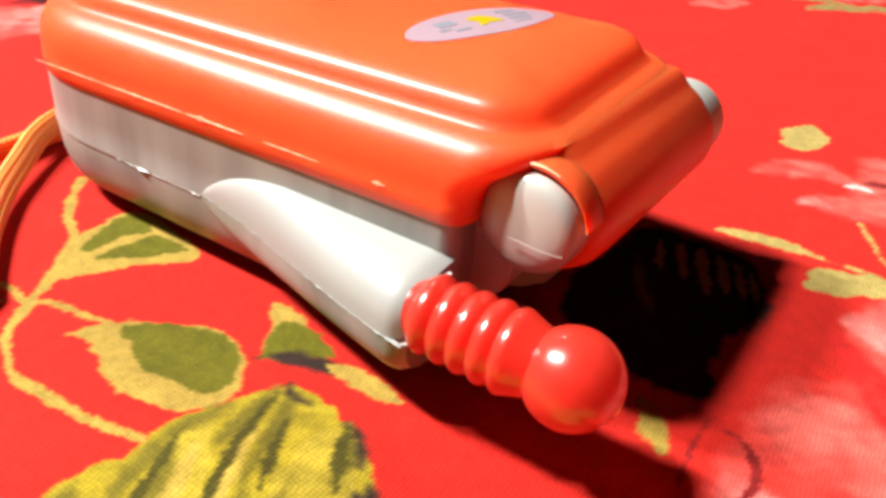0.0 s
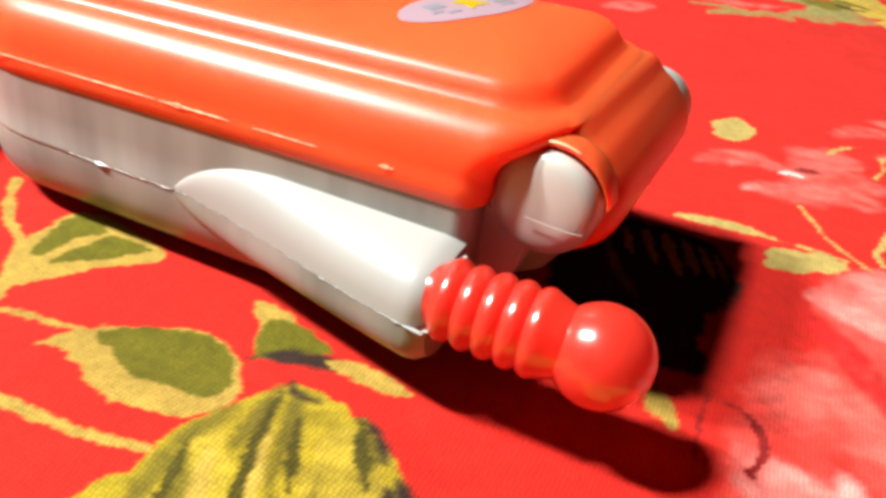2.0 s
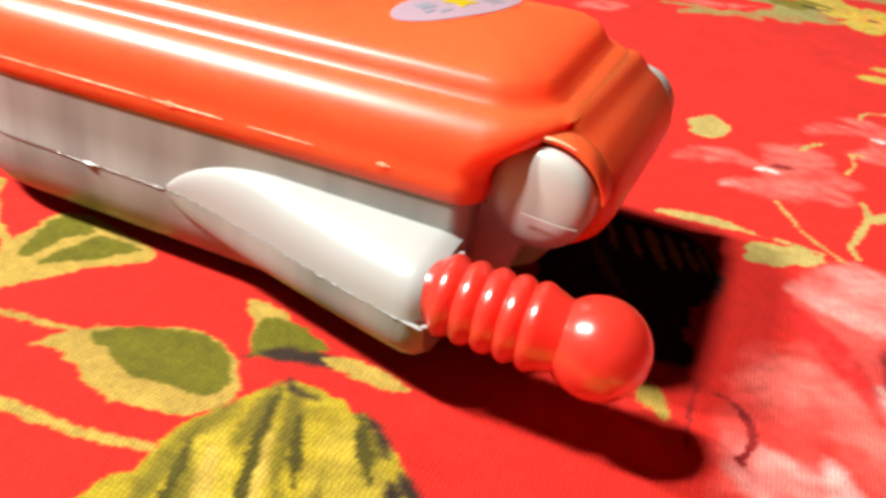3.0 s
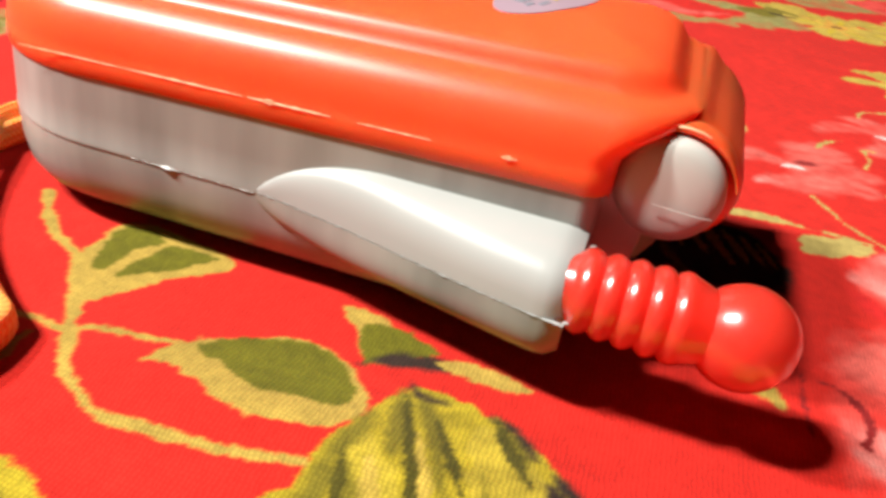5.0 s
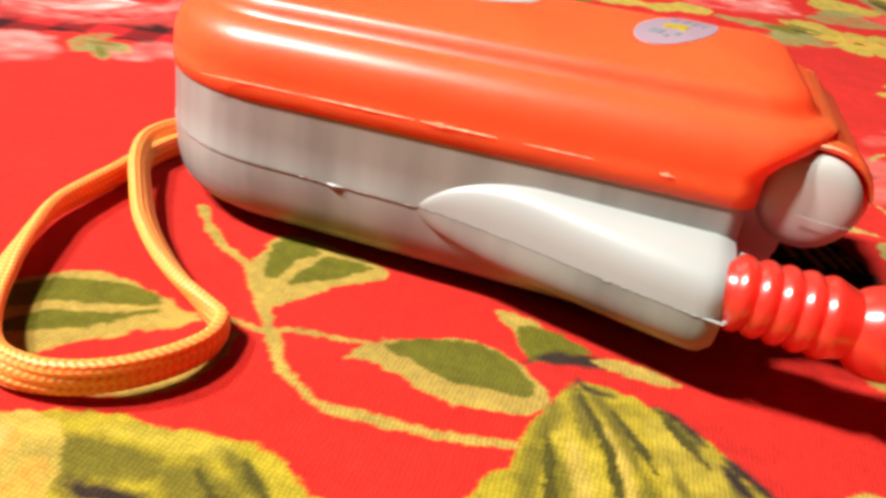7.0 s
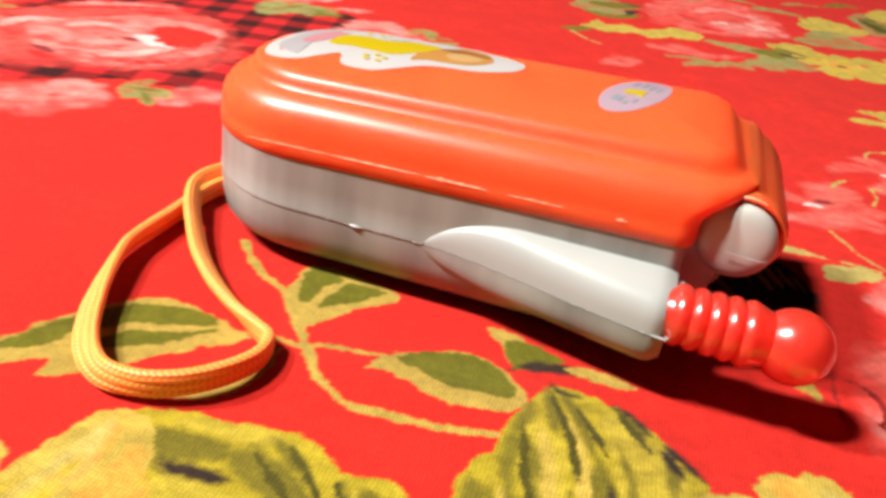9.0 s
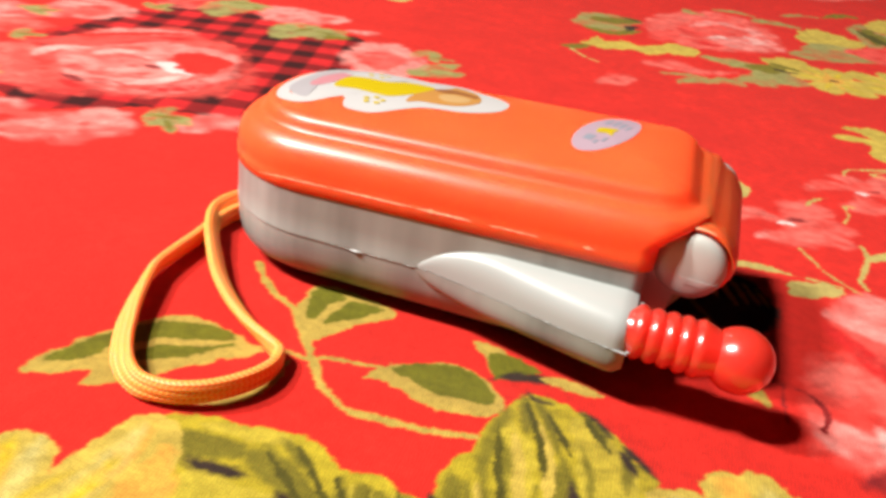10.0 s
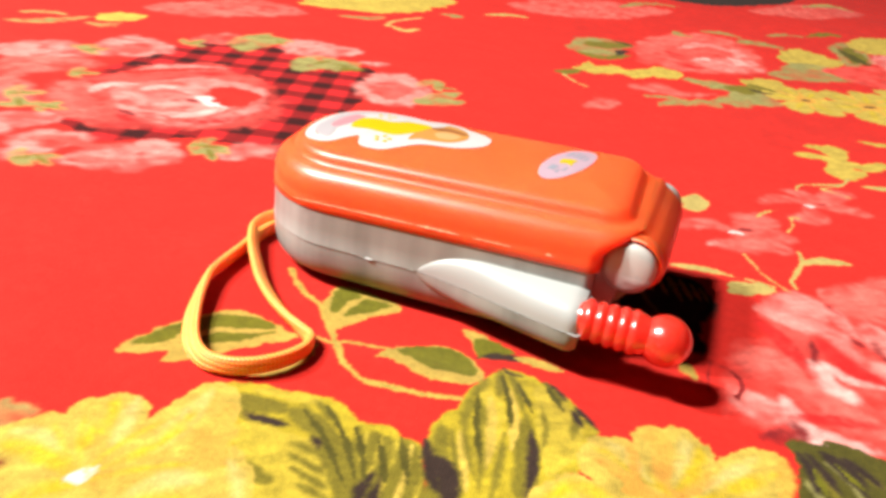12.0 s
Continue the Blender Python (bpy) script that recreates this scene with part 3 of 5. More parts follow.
patch(LEAF, 1.5, (-154, 162), (-151, 179), (-139, 179), (-129, 181), (-132, 164), (-141, 160), (-144, 151))
patch(OLIVE, 1.5, (-138, 170), (-129, 174), (-123, 174), (-130, 165))
patch(LEAF, 1.5, (-193, 173), (-191, 193), (-173, 196), (-175, 182), (-180, 166))
leaf(LEAF, 7, (-236, 125), (-230, 125), (-230, 131))
leaf(LEAF, 7, (-97, 167), (-94, 177), (-90, 176))
patch(LEAF, 1.2, (-91, 143), (-89, 159), (-79, 171), (-79, 159), (-73, 158), (-80, 147))
for u, v, size, turn in ((-208, 62, 12, 0.8), (-195, 54, 11, 2.4), (-191, 59, 9, 0.2), (-165, 20, 10, 1.0), (-161, 25, 8, -0.4), (-132, 58, 11, 0.3), (-126, 57, 9, -0.8),
                         (-146, 166, 14, 1.2), (-139, 172, 12, 0.2), (-188, 190, 13, 0.4), (-178, 191, 10, -0.6), (-205, 160, 11, 1.4), (-210, 94, 10, 0.6), (-228, 121, 11, 1.1), (-91, 171, 9, 0.3)):
    cluster(u, v, size, turn)
# sprig beside the phone
stroke(STEM, 1.5, (-68.5, 4.2), (-64.0, -0.8), (-59.7, -4.5), (-55.2, -6.8), (-51.6, -10.9), (-48.1, -15.9), (-45.0, -20.5), (-41.6, -24.4), (-37.1, -27.1), (-33.9, -27.6), (-30.5, -27.4), (-27.0, -27.4), (-23.1, -27.2), (-17.0, -25.7))
patch(STEM, 0.35, (-55.0, -7.7), (-55.4, -3.2), (-55.6, 1.7), (-50.7, 3.8), (-38.8, 0.4), (-43.4, -5.5), (-46.7, -11.3), (-48.8, -14.3), (-51.5, -12.3))
patch(GREEN, 0.3, (-52.5, -7.7), (-54.6, -2.4), (-54.7, 1.5), (-51.2, 2.2), (-48.6, 0.9), (-50.2, -2.5), (-50.8, -5.4), (-50.9, -7.8))
patch(GREEN, 0.3, (-48.9, -8.1), (-48.8, -4.6), (-47.8, 0.0), (-44.6, 1.0), (-41.5, 0.4), (-44.1, -3.8), (-46.9, -6.3))
stroke(STEM, 1.1, (-55.5, -19.5), (-52.8, -18.7), (-49.4, -18.5), (-46.1, -18.9))
stroke(STEM, 1.0, (-46.0, -19.3), (-45.2, -17.3), (-41.5, -16.4), (-37.6, -15.7), (-34.6, -15.0))
patch(STEM, 0.35, (-37.2, -19.0), (-35.3, -14.8), (-32.0, -12.6), (-28.0, -9.9), (-24.1, -9.0), (-20.1, -10.4), (-17.0, -12.7), (-14.8, -16.2), (-16.4, -20.1), (-22.2, -21.9), (-27.1, -21.5), (-31.5, -19.6), (-35.8, -18.5))
patch(GREEN, 0.3, (-34.1, -15.0), (-31.4, -12.2), (-27.9, -10.1), (-23.9, -9.4), (-20.0, -10.9), (-16.9, -15.0), (-17.5, -17.3), (-21.4, -17.7), (-25.0, -18.2), (-28.8, -17.1))
patch(STEM, 0.5, (-81.7, -40.5), (-81.2, -33.5), (-77.0, -24.7), (-71.7, -18.3), (-65.6, -16.8), (-58.1, -18.8), (-53.7, -20.1), (-58.4, -24.9), (-63.6, -31.1), (-67.8, -36.1), (-72.5, -39.1), (-74.0, -36.2))
patch(GREEN, 0.4, (-80.9, -36.4), (-79.1, -30.1), (-75.7, -24.5), (-71.0, -19.5), (-65.2, -17.8), (-59.5, -19.0), (-63.8, -22.3), (-69.6, -24.7), (-73.9, -29.1), (-76.0, -33.4))
patch(GREEN, 0.4, (-70.9, -30.7), (-68.8, -25.9), (-63.2, -23.4), (-58.8, -20.6), (-62.2, -25.1), (-67.2, -29.4))
leaf(STEM, 2.6, (-58.5, -35.3), (-54.6, -34.0), (-51.6, -31.9), (-50.0, -28.4), (-49.3, -24.5), (-49.3, -20.6))
# shaded leaf under the phone
patch(STEM, 0.4, (-23.7, -1.1), (-20.5, -0.7), (-16.4, -3.0), (-16.9, -5.7), (-18.9, -8.7), (-20.7, -5.1))
patch(GREEN, 0.4, (-20.5, -3.8), (-17.3, -2.0), (-11.5, -4.2), (-15.6, -8.2), (-18.3, -9.7))
patch(DARK, 0.4, (-18.5, -9.8), (-16.0, -6.7), (-12.0, -5.1), (-7.4, -5.9), (-11.4, -7.6), (-15.4, -8.7))
leaf(STEM, 3, (-11.2, -5.8), (-6.2, -5.8), (-1.0, -5.9))
# gold-veined dark leaf beyond the antenna; its dark spread also paints the phone's shadow
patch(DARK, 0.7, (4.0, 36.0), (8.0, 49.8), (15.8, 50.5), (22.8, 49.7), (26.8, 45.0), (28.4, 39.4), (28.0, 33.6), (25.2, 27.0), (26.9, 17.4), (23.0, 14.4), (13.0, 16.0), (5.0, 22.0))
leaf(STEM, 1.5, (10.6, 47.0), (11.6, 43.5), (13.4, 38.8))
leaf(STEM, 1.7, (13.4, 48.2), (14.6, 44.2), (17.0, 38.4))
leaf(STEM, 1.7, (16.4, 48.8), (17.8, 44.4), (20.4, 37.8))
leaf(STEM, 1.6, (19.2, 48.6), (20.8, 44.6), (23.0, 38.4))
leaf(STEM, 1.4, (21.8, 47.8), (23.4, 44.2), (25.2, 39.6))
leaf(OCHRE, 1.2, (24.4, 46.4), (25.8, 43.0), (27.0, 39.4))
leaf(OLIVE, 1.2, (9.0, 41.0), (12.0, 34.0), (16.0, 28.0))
patch(STEM, 0.5, (19.5, 11.4), (22.3, 11.2), (25.8, 5.5), (23.8, 5.0))
# dark curl beside the rose: rim of the antenna ball's shadow, painted on
stroke(CURL_SHADE, 1.1, (30.4, 12.2), (32.6, 11.2), (34.3, 8.6), (34.5, 5.6), (33.6, 2.4))
stroke(CURL_SHADE, 0.5, (27.8, 12.6), (27.6, 7.0), (28.0, 1.2))
# left pleated leaf
patch(OLIVEY, 0.5, (-58.6, -41.6), (-58.2, -39.5), (-53.9, -36.8), (-46.0, -36.2), (-40.4, -34.9), (-35.5, -36.2), (-31.3, -38.7), (-26.1, -38.1), (-22.3, -39.3), (-19.4, -40.4), (-17.2, -47.3), (-14.3, -56.1), (-41.6, -68.6), (-50.1, -55.5))
patch(OCHRE, 0.8, (-49.7, -47.6), (-42.6, -46.5), (-35.2, -48.4), (-29.3, -54.1), (-28.6, -61.4), (-37.7, -65.6), (-44.9, -58.7))
patch(OLIVE, 0.8, (-37.1, -44.7), (-33.3, -43.8), (-30.3, -40.9), (-24.3, -40.0), (-19.4, -41.5), (-14.1, -56.0), (-25.8, -61.4), (-30.3, -53.2))
leaf(OLIVEY, 1.8, (-31.6, -41.0), (-30.1, -46.1), (-29.6, -51.5))
leaf(OCHRE, 1.8, (-29.4, -40.5), (-27.5, -47.1), (-27.0, -54.4))
leaf(OCHRE, 1.9, (-26.7, -39.9), (-25.0, -47.4), (-24.7, -55.2))
leaf(OCHRE, 2.0, (-23.9, -39.9), (-22.5, -47.0), (-22.1, -56.0))
leaf(YELLOW, 1.8, (-21.1, -40.8), (-19.4, -48.3), (-18.5, -56.8))
leaf(OCHRE, 1.5, (-19.4, -41.5), (-17.5, -47.5), (-16.1, -54.5))
leaf(OCHRE, 3.0, (-52.8, -38.7), (-45.5, -37.2), (-39.7, -36.3))
leaf(OCHRE, 2.0, (-44.0, -48.0), (-39.0, -47.2), (-35.0, -46.8))
leaf(OCHRE, 2.0, (-42.8, -52.0), (-36.8, -51.3), (-31.9, -51.9))
leaf(OCHRE, 2.0, (-39.7, -55.5), (-33.9, -54.9), (-28.7, -56.5))
leaf(OLIVE, 5, (-54.7, -42.3), (-50.7, -42.1), (-44.6, -40.9))
leaf(DARK, 2.0, (-51.2, -45.5), (-47.3, -45.1), (-42.4, -44.6))
leaf(OLIVE, 3, (-45.0, -55.2), (-40.6, -57.4), (-39.0, -56.6))
leaf(OLIVE, 2.0, (-43.1, -38.4), (-39.5, -41.0), (-36.1, -43.5))
leaf(OLIVE, 2.0, (-41.3, -36.4), (-37.1, -39.1), (-33.4, -42.3))
leaf(OLIVE, 5.0, (-44.2, -40.7), (-38.1, -42.8), (-31.8, -46.8))
leaf(DARK, 3.0, (-37.7, -45.3), (-31.8, -49.0), (-26.5, -55.5))
leaf(OLIVE, 6.0, (-33.8, -44.8), (-29.7, -50.2), (-25.5, -57.6))
leaf(OLIVE, 2.2, (-31.2, -39.9), (-29.4, -45.8), (-28.6, -52.4))
leaf(OLIVE, 2.2, (-28.4, -40.0), (-26.8, -46.0), (-26.5, -53.5))
leaf(OLIVE, 2.4, (-25.5, -39.7), (-24.0, -46.2), (-24.3, -54.4))
leaf(OLIVE, 2.4, (-22.6, -40.0), (-21.2, -46.4), (-20.9, -55.4))
leaf(OLIVE, 2.4, (-19.9, -41.1), (-18.2, -47.8), (-17.3, -55.0))
leaf(DARK, 2.2, (-24.8, -48.7), (-25.0, -52.8), (-24.5, -57.1))
leaf(DARK, 2.0, (-23.0, -49.2), (-22.6, -53.7), (-22.1, -57.2))
leaf(OLIVE, 1.8, (-40.2, -48.0), (-37.2, -48.6), (-34.1, -48.6))
leaf(OLIVE, 1.8, (-39.3, -50.6), (-35.7, -51.5), (-31.6, -52.5))
leaf(OLIVE, 1.8, (-37.3, -53.4), (-33.8, -54.2), (-29.9, -55.0))
leaf(OLIVE, 1.8, (-35.2, -56.2), (-32.0, -56.7), (-28.2, -57.5))
# big leaf in front
patch(OLIVEY, 0.5, (-12.1, -11.2), (-7.6, -10.8), (-3.5, -12.4), (1.1, -14.1), (5.3, -19.4), (9.4, -22.5), (8.1, -28.4), (8.1, -34.4), (2.2, -41.3), (2.5, -48.6), (-12.5, -55.3), (-15.2, -46.5), (-18.5, -41.2), (-19.3, -37.2), (-18.9, -31.6), (-16.6, -28.3), (-16.4, -21.7), (-14.4, -16.4))
patch(OLIVE, 0.8, (-18.9, -39.9), (-15.1, -39.8), (-11.4, -44.8), (-8.4, -53.4), (-12.5, -55.3))
leaf(OLIVE, 5, (-7.0, -26.7), (-2.1, -33.9), (-1.1, -45.3))
patch(OCHRE, 0.8, (-4.2, -14.6), (1.1, -15.7), (5.6, -23.0), (6.0, -31.2), (2.5, -38.6), (-0.9, -30.3))
patch(OCHRE, 0.8, (-13.6, -20.1), (-9.7, -24.4), (-7.0, -36.3), (-8.6, -41.1), (-12.2, -32.8))
leaf(YELLOW, 2, (-14.5, -33.8), (-12.0, -39.9), (-9.4, -46.5))
leaf(YELLOW, 2, (-12.3, -21.6), (-9.4, -31.5), (-7.6, -40.6))
leaf(YELLOW, 2, (-9.2, -17.5), (-6.3, -26.4), (-4.8, -35.3))
leaf(OLIVE, 1.5, (-15.4, -29.2), (-12.3, -37.2), (-8.8, -43.7))
leaf(OLIVE, 1.4, (-15.9, -34.4), (-12.9, -41.5), (-9.8, -48.0))
leaf(OLIVE, 1.2, (-2.5, -20.0), (-0.3, -26.5), (0.4, -32.7))
patch(OLIVE, 0.5, (-14.4, -16.4), (-15.8, -21.3), (-15.8, -27.9), (-15.0, -32.1), (-13.9, -29.9), (-14.2, -24.0), (-13.1, -19.4))
leaf(OLIVE, 2.4, (-13.0, -11.7), (-11.4, -16.5), (-10.5, -21.7))
leaf(OLIVE, 2.0, (-11.0, -12.2), (-7.9, -16.8), (-5.1, -24.1))
leaf(OLIVE, 2.0, (-14.6, -22.9), (-12.4, -27.8), (-10.7, -31.3))
leaf(OLIVE, 1.6, (-12.4, -28.7), (-9.7, -37.5), (-7.4, -45.6))
leaf(OLIVE, 1.8, (-6.9, -31.9), (-6.0, -38.6), (-5.1, -47.1))
leaf(OLIVE, 2.6, (-5.0, -23.6), (-2.1, -32.5), (-1.4, -44.2))
leaf(DARK, 2.4, (-2.5, -29.2), (-0.2, -37.2), (0.1, -46.0))
leaf(OLIVE, 3.0, (-18.1, -33.4), (-16.0, -40.1), (-13.0, -46.8))
leaf(DARK, 4.0, (-17.2, -41.7), (-13.3, -44.4), (-10.4, -51.9))
leaf(OLIVE, 1.6, (-2.3, -12.2), (-0.0, -15.4), (0.9, -19.0))
leaf(OLIVE, 1.6, (4.3, -17.5), (4.7, -22.6), (4.9, -27.3))
leaf(DARK, 1.4, (3.3, -16.9), (6.1, -19.2), (8.9, -22.1))
leaf(DARK, 1.0, (-3.9, -11.8), (-1.1, -12.8), (1.7, -15.8))
leaf(DARK, 0.9, (-12.8, -10.0), (-11.4, -11.9), (-8.2, -12.0))
# left yellow flower
patch(LEAF, 0.8, (-91.4, -65.0), (-89.2, -60.2), (-85.3, -59.3), (-81.7, -59.3), (-80.5, -61.9), (-82.6, -66.8), (-86.1, -70.0))
patch(AMBER, 0.8, (-72.1, -66.1), (-66.1, -60.3), (-57.3, -57.5), (-48.9, -62.0), (-47.4, -71.3), (-61.6, -77.8), (-70.5, -74.8))
patch(YELLOW, 0.6, (-77.4, -58.0), (-76.8, -53.7), (-71.4, -49.1), (-67.6, -49.4), (-64.6, -52.5), (-61.7, -59.6), (-61.9, -65.5), (-66.6, -66.3), (-72.5, -61.9))
patch(YELLOW, 0.6, (-64.6, -52.9), (-62.8, -45.9), (-60.3, -39.1), (-55.3, -40.7), (-51.1, -47.4), (-52.5, -56.7), (-56.2, -63.4), (-60.4, -67.4), (-64.1, -60.8))
patch(YELLOW, 0.6, (-86.1, -70.0), (-83.7, -64.6), (-80.6, -60.6), (-76.0, -58.6), (-68.4, -62.9), (-64.8, -69.5), (-68.2, -75.0), (-76.7, -78.9))
patch(YELLOW, 0.6, (-61.9, -68.1), (-56.4, -60.3), (-48.5, -57.9), (-43.1, -59.2), (-38.0, -68.2), (-55.3, -76.1))
patch(YELLOW, 0.6, (-77.6, -78.1), (-70.7, -72.3), (-63.3, -70.1), (-57.4, -72.3), (-56.0, -78.6), (-70.2, -85.1))
patch(YELLOW, 0.6, (-48.9, -54.9), (-46.4, -53.0), (-41.7, -57.2), (-37.7, -65.6), (-40.7, -67.0))
patch(AMBER, 0.8, (-75.6, -55.8), (-72.7, -53.0), (-67.5, -57.9), (-63.9, -65.7), (-68.0, -62.7))
patch(AMBER, 0.8, (-55.7, -56.7), (-54.8, -47.6), (-53.8, -43.7), (-49.7, -50.8), (-46.8, -58.2), (-51.5, -59.8))
leaf(AMBER, 4, (-64.2, -67.9), (-61.3, -62.3), (-56.5, -58.6))
leaf(AMBER, 3, (-64.1, -69.2), (-71.2, -67.1), (-76.3, -65.2))
leaf(AMBER, 5, (-63.0, -68.6), (-58.1, -66.3), (-52.8, -63.8))
leaf(AMBER, 3, (-58.6, -40.7), (-58.2, -48.4), (-58.9, -58.3))
leaf(GOLD, 3, (-69.1, -64.7), (-70.4, -57.8), (-72.3, -51.2))
leaf(CREAM, 3, (-65.3, -61.4), (-67.3, -54.6), (-69.4, -49.7))
leaf(CREAM, 4, (-59.7, -60.1), (-59.0, -52.1), (-59.5, -42.1))
leaf(GOLD, 2.5, (-60.9, -62.8), (-59.0, -55.3), (-58.6, -47.8))
leaf(GOLD, 4, (-68.0, -68.3), (-75.1, -67.6), (-80.6, -68.8))
leaf(CREAM, 3, (-71.4, -65.8), (-77.2, -64.2), (-81.6, -65.6))
leaf(GOLD, 3, (-64.8, -70.8), (-68.3, -73.7), (-70.8, -78.6))
leaf(CREAM, 4, (-56.6, -69.5), (-52.8, -63.8), (-48.2, -61.6))
leaf(GOLD, 3, (-56.7, -72.0), (-50.8, -68.0), (-44.1, -66.2))
leaf(CREAM, 2, (-47.0, -56.2), (-43.5, -59.4), (-40.5, -64.5))
leaf(MAROON, 1.6, (-78.5, -71.8), (-77.6, -71.8), (-76.6, -72.2))
patch(WHITE, 0.5, (-66.6, -70.6), (-66.9, -68.9), (-65.9, -67.1), (-64.2, -66.6), (-63.1, -68.4), (-64.0, -70.5))
# right yellow flower
patch(AMBER, 0.8, (12.0, -30.9), (21.1, -22.9), (32.0, -20.7), (35.7, -29.1), (24.3, -40.9), (12.1, -44.2))
patch(YELLOW, 0.6, (7.2, -29.7), (8.9, -23.7), (13.8, -21.1), (16.6, -23.6), (17.8, -30.7), (14.7, -36.6), (8.7, -35.5))
patch(YELLOW, 0.6, (14.4, -19.3), (18.5, -15.0), (24.2, -13.6), (28.3, -16.0), (29.2, -21.2), (25.0, -30.0), (19.2, -34.3), (16.9, -26.7))
patch(YELLOW, 0.6, (28.8, -21.6), (32.9, -15.7), (38.0, -12.2), (41.6, -13.6), (41.8, -20.5), (40.6, -30.8), (25.4, -37.9), (25.9, -28.2))
patch(YELLOW, 0.6, (0.4, -44.0), (2.7, -39.3), (7.8, -35.7), (13.6, -36.0), (21.2, -36.0), (21.7, -42.1), (0.9, -51.6))
patch(AMBER, 0.8, (17.6, -17.1), (20.5, -16.8), (22.8, -25.2), (22.9, -33.9), (20.0, -28.1))
leaf(AMBER, 3, (41.5, -13.2), (41.9, -19.0), (41.3, -26.5))
leaf(AMBER, 3, (23.8, -33.4), (29.1, -25.1), (33.9, -19.7))
leaf(AMBER, 2.5, (22.0, -34.3), (15.1, -32.2), (9.9, -30.5))
leaf(GOLD, 3, (22.8, -32.5), (15.7, -28.9), (9.5, -27.6))
leaf(CREAM, 3, (19.8, -31.2), (14.4, -26.5), (11.1, -24.2))
leaf(CREAM, 3, (23.5, -29.3), (24.5, -21.1), (23.8, -15.7))
leaf(GOLD, 3, (24.1, -30.5), (26.6, -23.3), (26.9, -17.5))
leaf(CREAM, 3, (28.3, -29.8), (32.9, -21.7), (37.0, -15.1))
leaf(GOLD, 3, (27.4, -31.7), (34.8, -23.8), (40.3, -18.2))
leaf(GOLD, 3, (2.7, -43.6), (7.4, -38.8), (14.0, -38.2))
leaf(AMBER, 2, (18.3, -34.8), (16.6, -28.4), (15.0, -22.8))
# plain dark patch far behind the phone
patch(DARK, 2, (-13, 538), (29, 563), (79, 631), (85, 692), (28, 635), (-17, 568))
# petals of the far roses
patch(ROSE, 2, (-182, 73), (-186, 83), (-178, 79), (-168, 66), (-169, 60))
patch(RED, 2, (-160, 109), (-156, 115), (-147, 115), (-139, 110), (-140, 100), (-147, 97), (-153, 102))
leaf(ROSE, 5, (-187, 94), (-186, 106), (-177, 120), (-161, 126))
leaf(RED, 4, (-196, 107), (-188, 120), (-171, 138))
leaf(ROSE, 4, (-163, 67), (-151, 72), (-143, 87), (-137, 105))
leaf(ROSE, 5, (-168, 77), (-159, 80), (-153, 88))
leaf(MAROON, 3, (-171, 71), (-166, 70), (-162, 69))
leaf(MAROON, 3, (-159, 94), (-157, 94), (-156, 95))
leaf(PALE, 6, (-178, 94), (-173, 102), (-162, 100))
leaf(PALE, 5, (-153, 75), (-147, 83), (-143, 94))
leaf(PALE, 5, (-189, 80), (-191, 90), (-184, 98))
leaf(ROSE, 5, (-191, 48), (-182, 50), (-179, 57))
leaf(ROSE, 5, (-165, 39), (-153, 40), (-147, 48))
leaf(ROSE, 4, (-222, 128), (-214, 133), (-211, 144))
leaf(BLUSH, 10, (1, 363), (15, 388), (32, 378))
leaf(PALE, 8, (12, 331), (18, 343), (23, 346))
leaf(PALE, 8, (30, 362), (37, 351), (32, 333))
leaf(CRIMSON, 8, (-1, 316), (8, 311), (18, 311))
leaf(CRIMSON, 7, (-6, 348), (1, 341), (9, 345))
leaf(DARKGREEN, 9, (102, 453), (110, 423), (116, 410))
leaf(DARKGREEN, 7, (-37, 347), (-31, 346), (-25, 340))
leaf(OLIVE, 8, (-51, 294), (-36, 291), (-23, 309))
leaf(OLIVE, 7, (39, 294), (46, 292), (54, 291))
# dark veins of the near leaves and streaks of the yellow flower
patch(AMBER, 0.8, (-76.3, -54.9), (-73.7, -53.1), (-69.8, -57.5), (-67.2, -62.3), (-71.1, -59.7))
patch(AMBER, 0.8, (-54.2, -57.5), (-54.0, -51.3), (-55.1, -44.3), (-52.2, -47.1), (-50.5, -54.2), (-51.4, -58.3))
leaf(DARK, 2.2, (45.7, -9.2), (48.8, -14.2), (51.1, -19.1))
leaf(DARK, 2.5, (48.8, -8.5), (52.7, -13.1), (55.4, -17.3))
leaf(DARK, 2.2, (52.3, -8.0), (55.9, -10.8), (58.8, -14.0))
leaf(GREEN, 1.4, (46.9, -13.5), (48.0, -17.6), (48.6, -20.2))
leaf(GREEN, 1.2, (50.9, -10.3), (54.0, -14.5), (55.6, -16.2))
leaf(DARKGREEN, 1.4, (-12.9, -11.2), (-9.1, -20.3), (-6.0, -30.1))
leaf(DARKGREEN, 1.3, (-8.2, -15.0), (-5.9, -19.0), (-3.2, -23.9))
leaf(DARKGREEN, 1.2, (-3.1, -12.0), (-1.0, -15.8), (1.8, -19.6))
leaf(DARK, 1.4, (3.0, -18.2), (4.5, -20.4), (6.0, -22.8))
leaf(DARKGREEN, 1.1, (-14.8, -21.2), (-12.4, -30.8), (-8.8, -40.1))
leaf(DARKGREEN, 1.3, (-42.4, -39.3), (-35.2, -45.2), (-27.9, -53.4))
leaf(DARKGREEN, 1.2, (-39.2, -36.8), (-32.5, -43.1), (-26.1, -52.5))
leaf(DARKGREEN, 1.2, (-31.9, -40.1), (-28.4, -45.0), (-24.8, -51.9))
leaf(DARKGREEN, 1.2, (-27.7, -39.8), (-24.8, -44.8), (-21.9, -50.6))
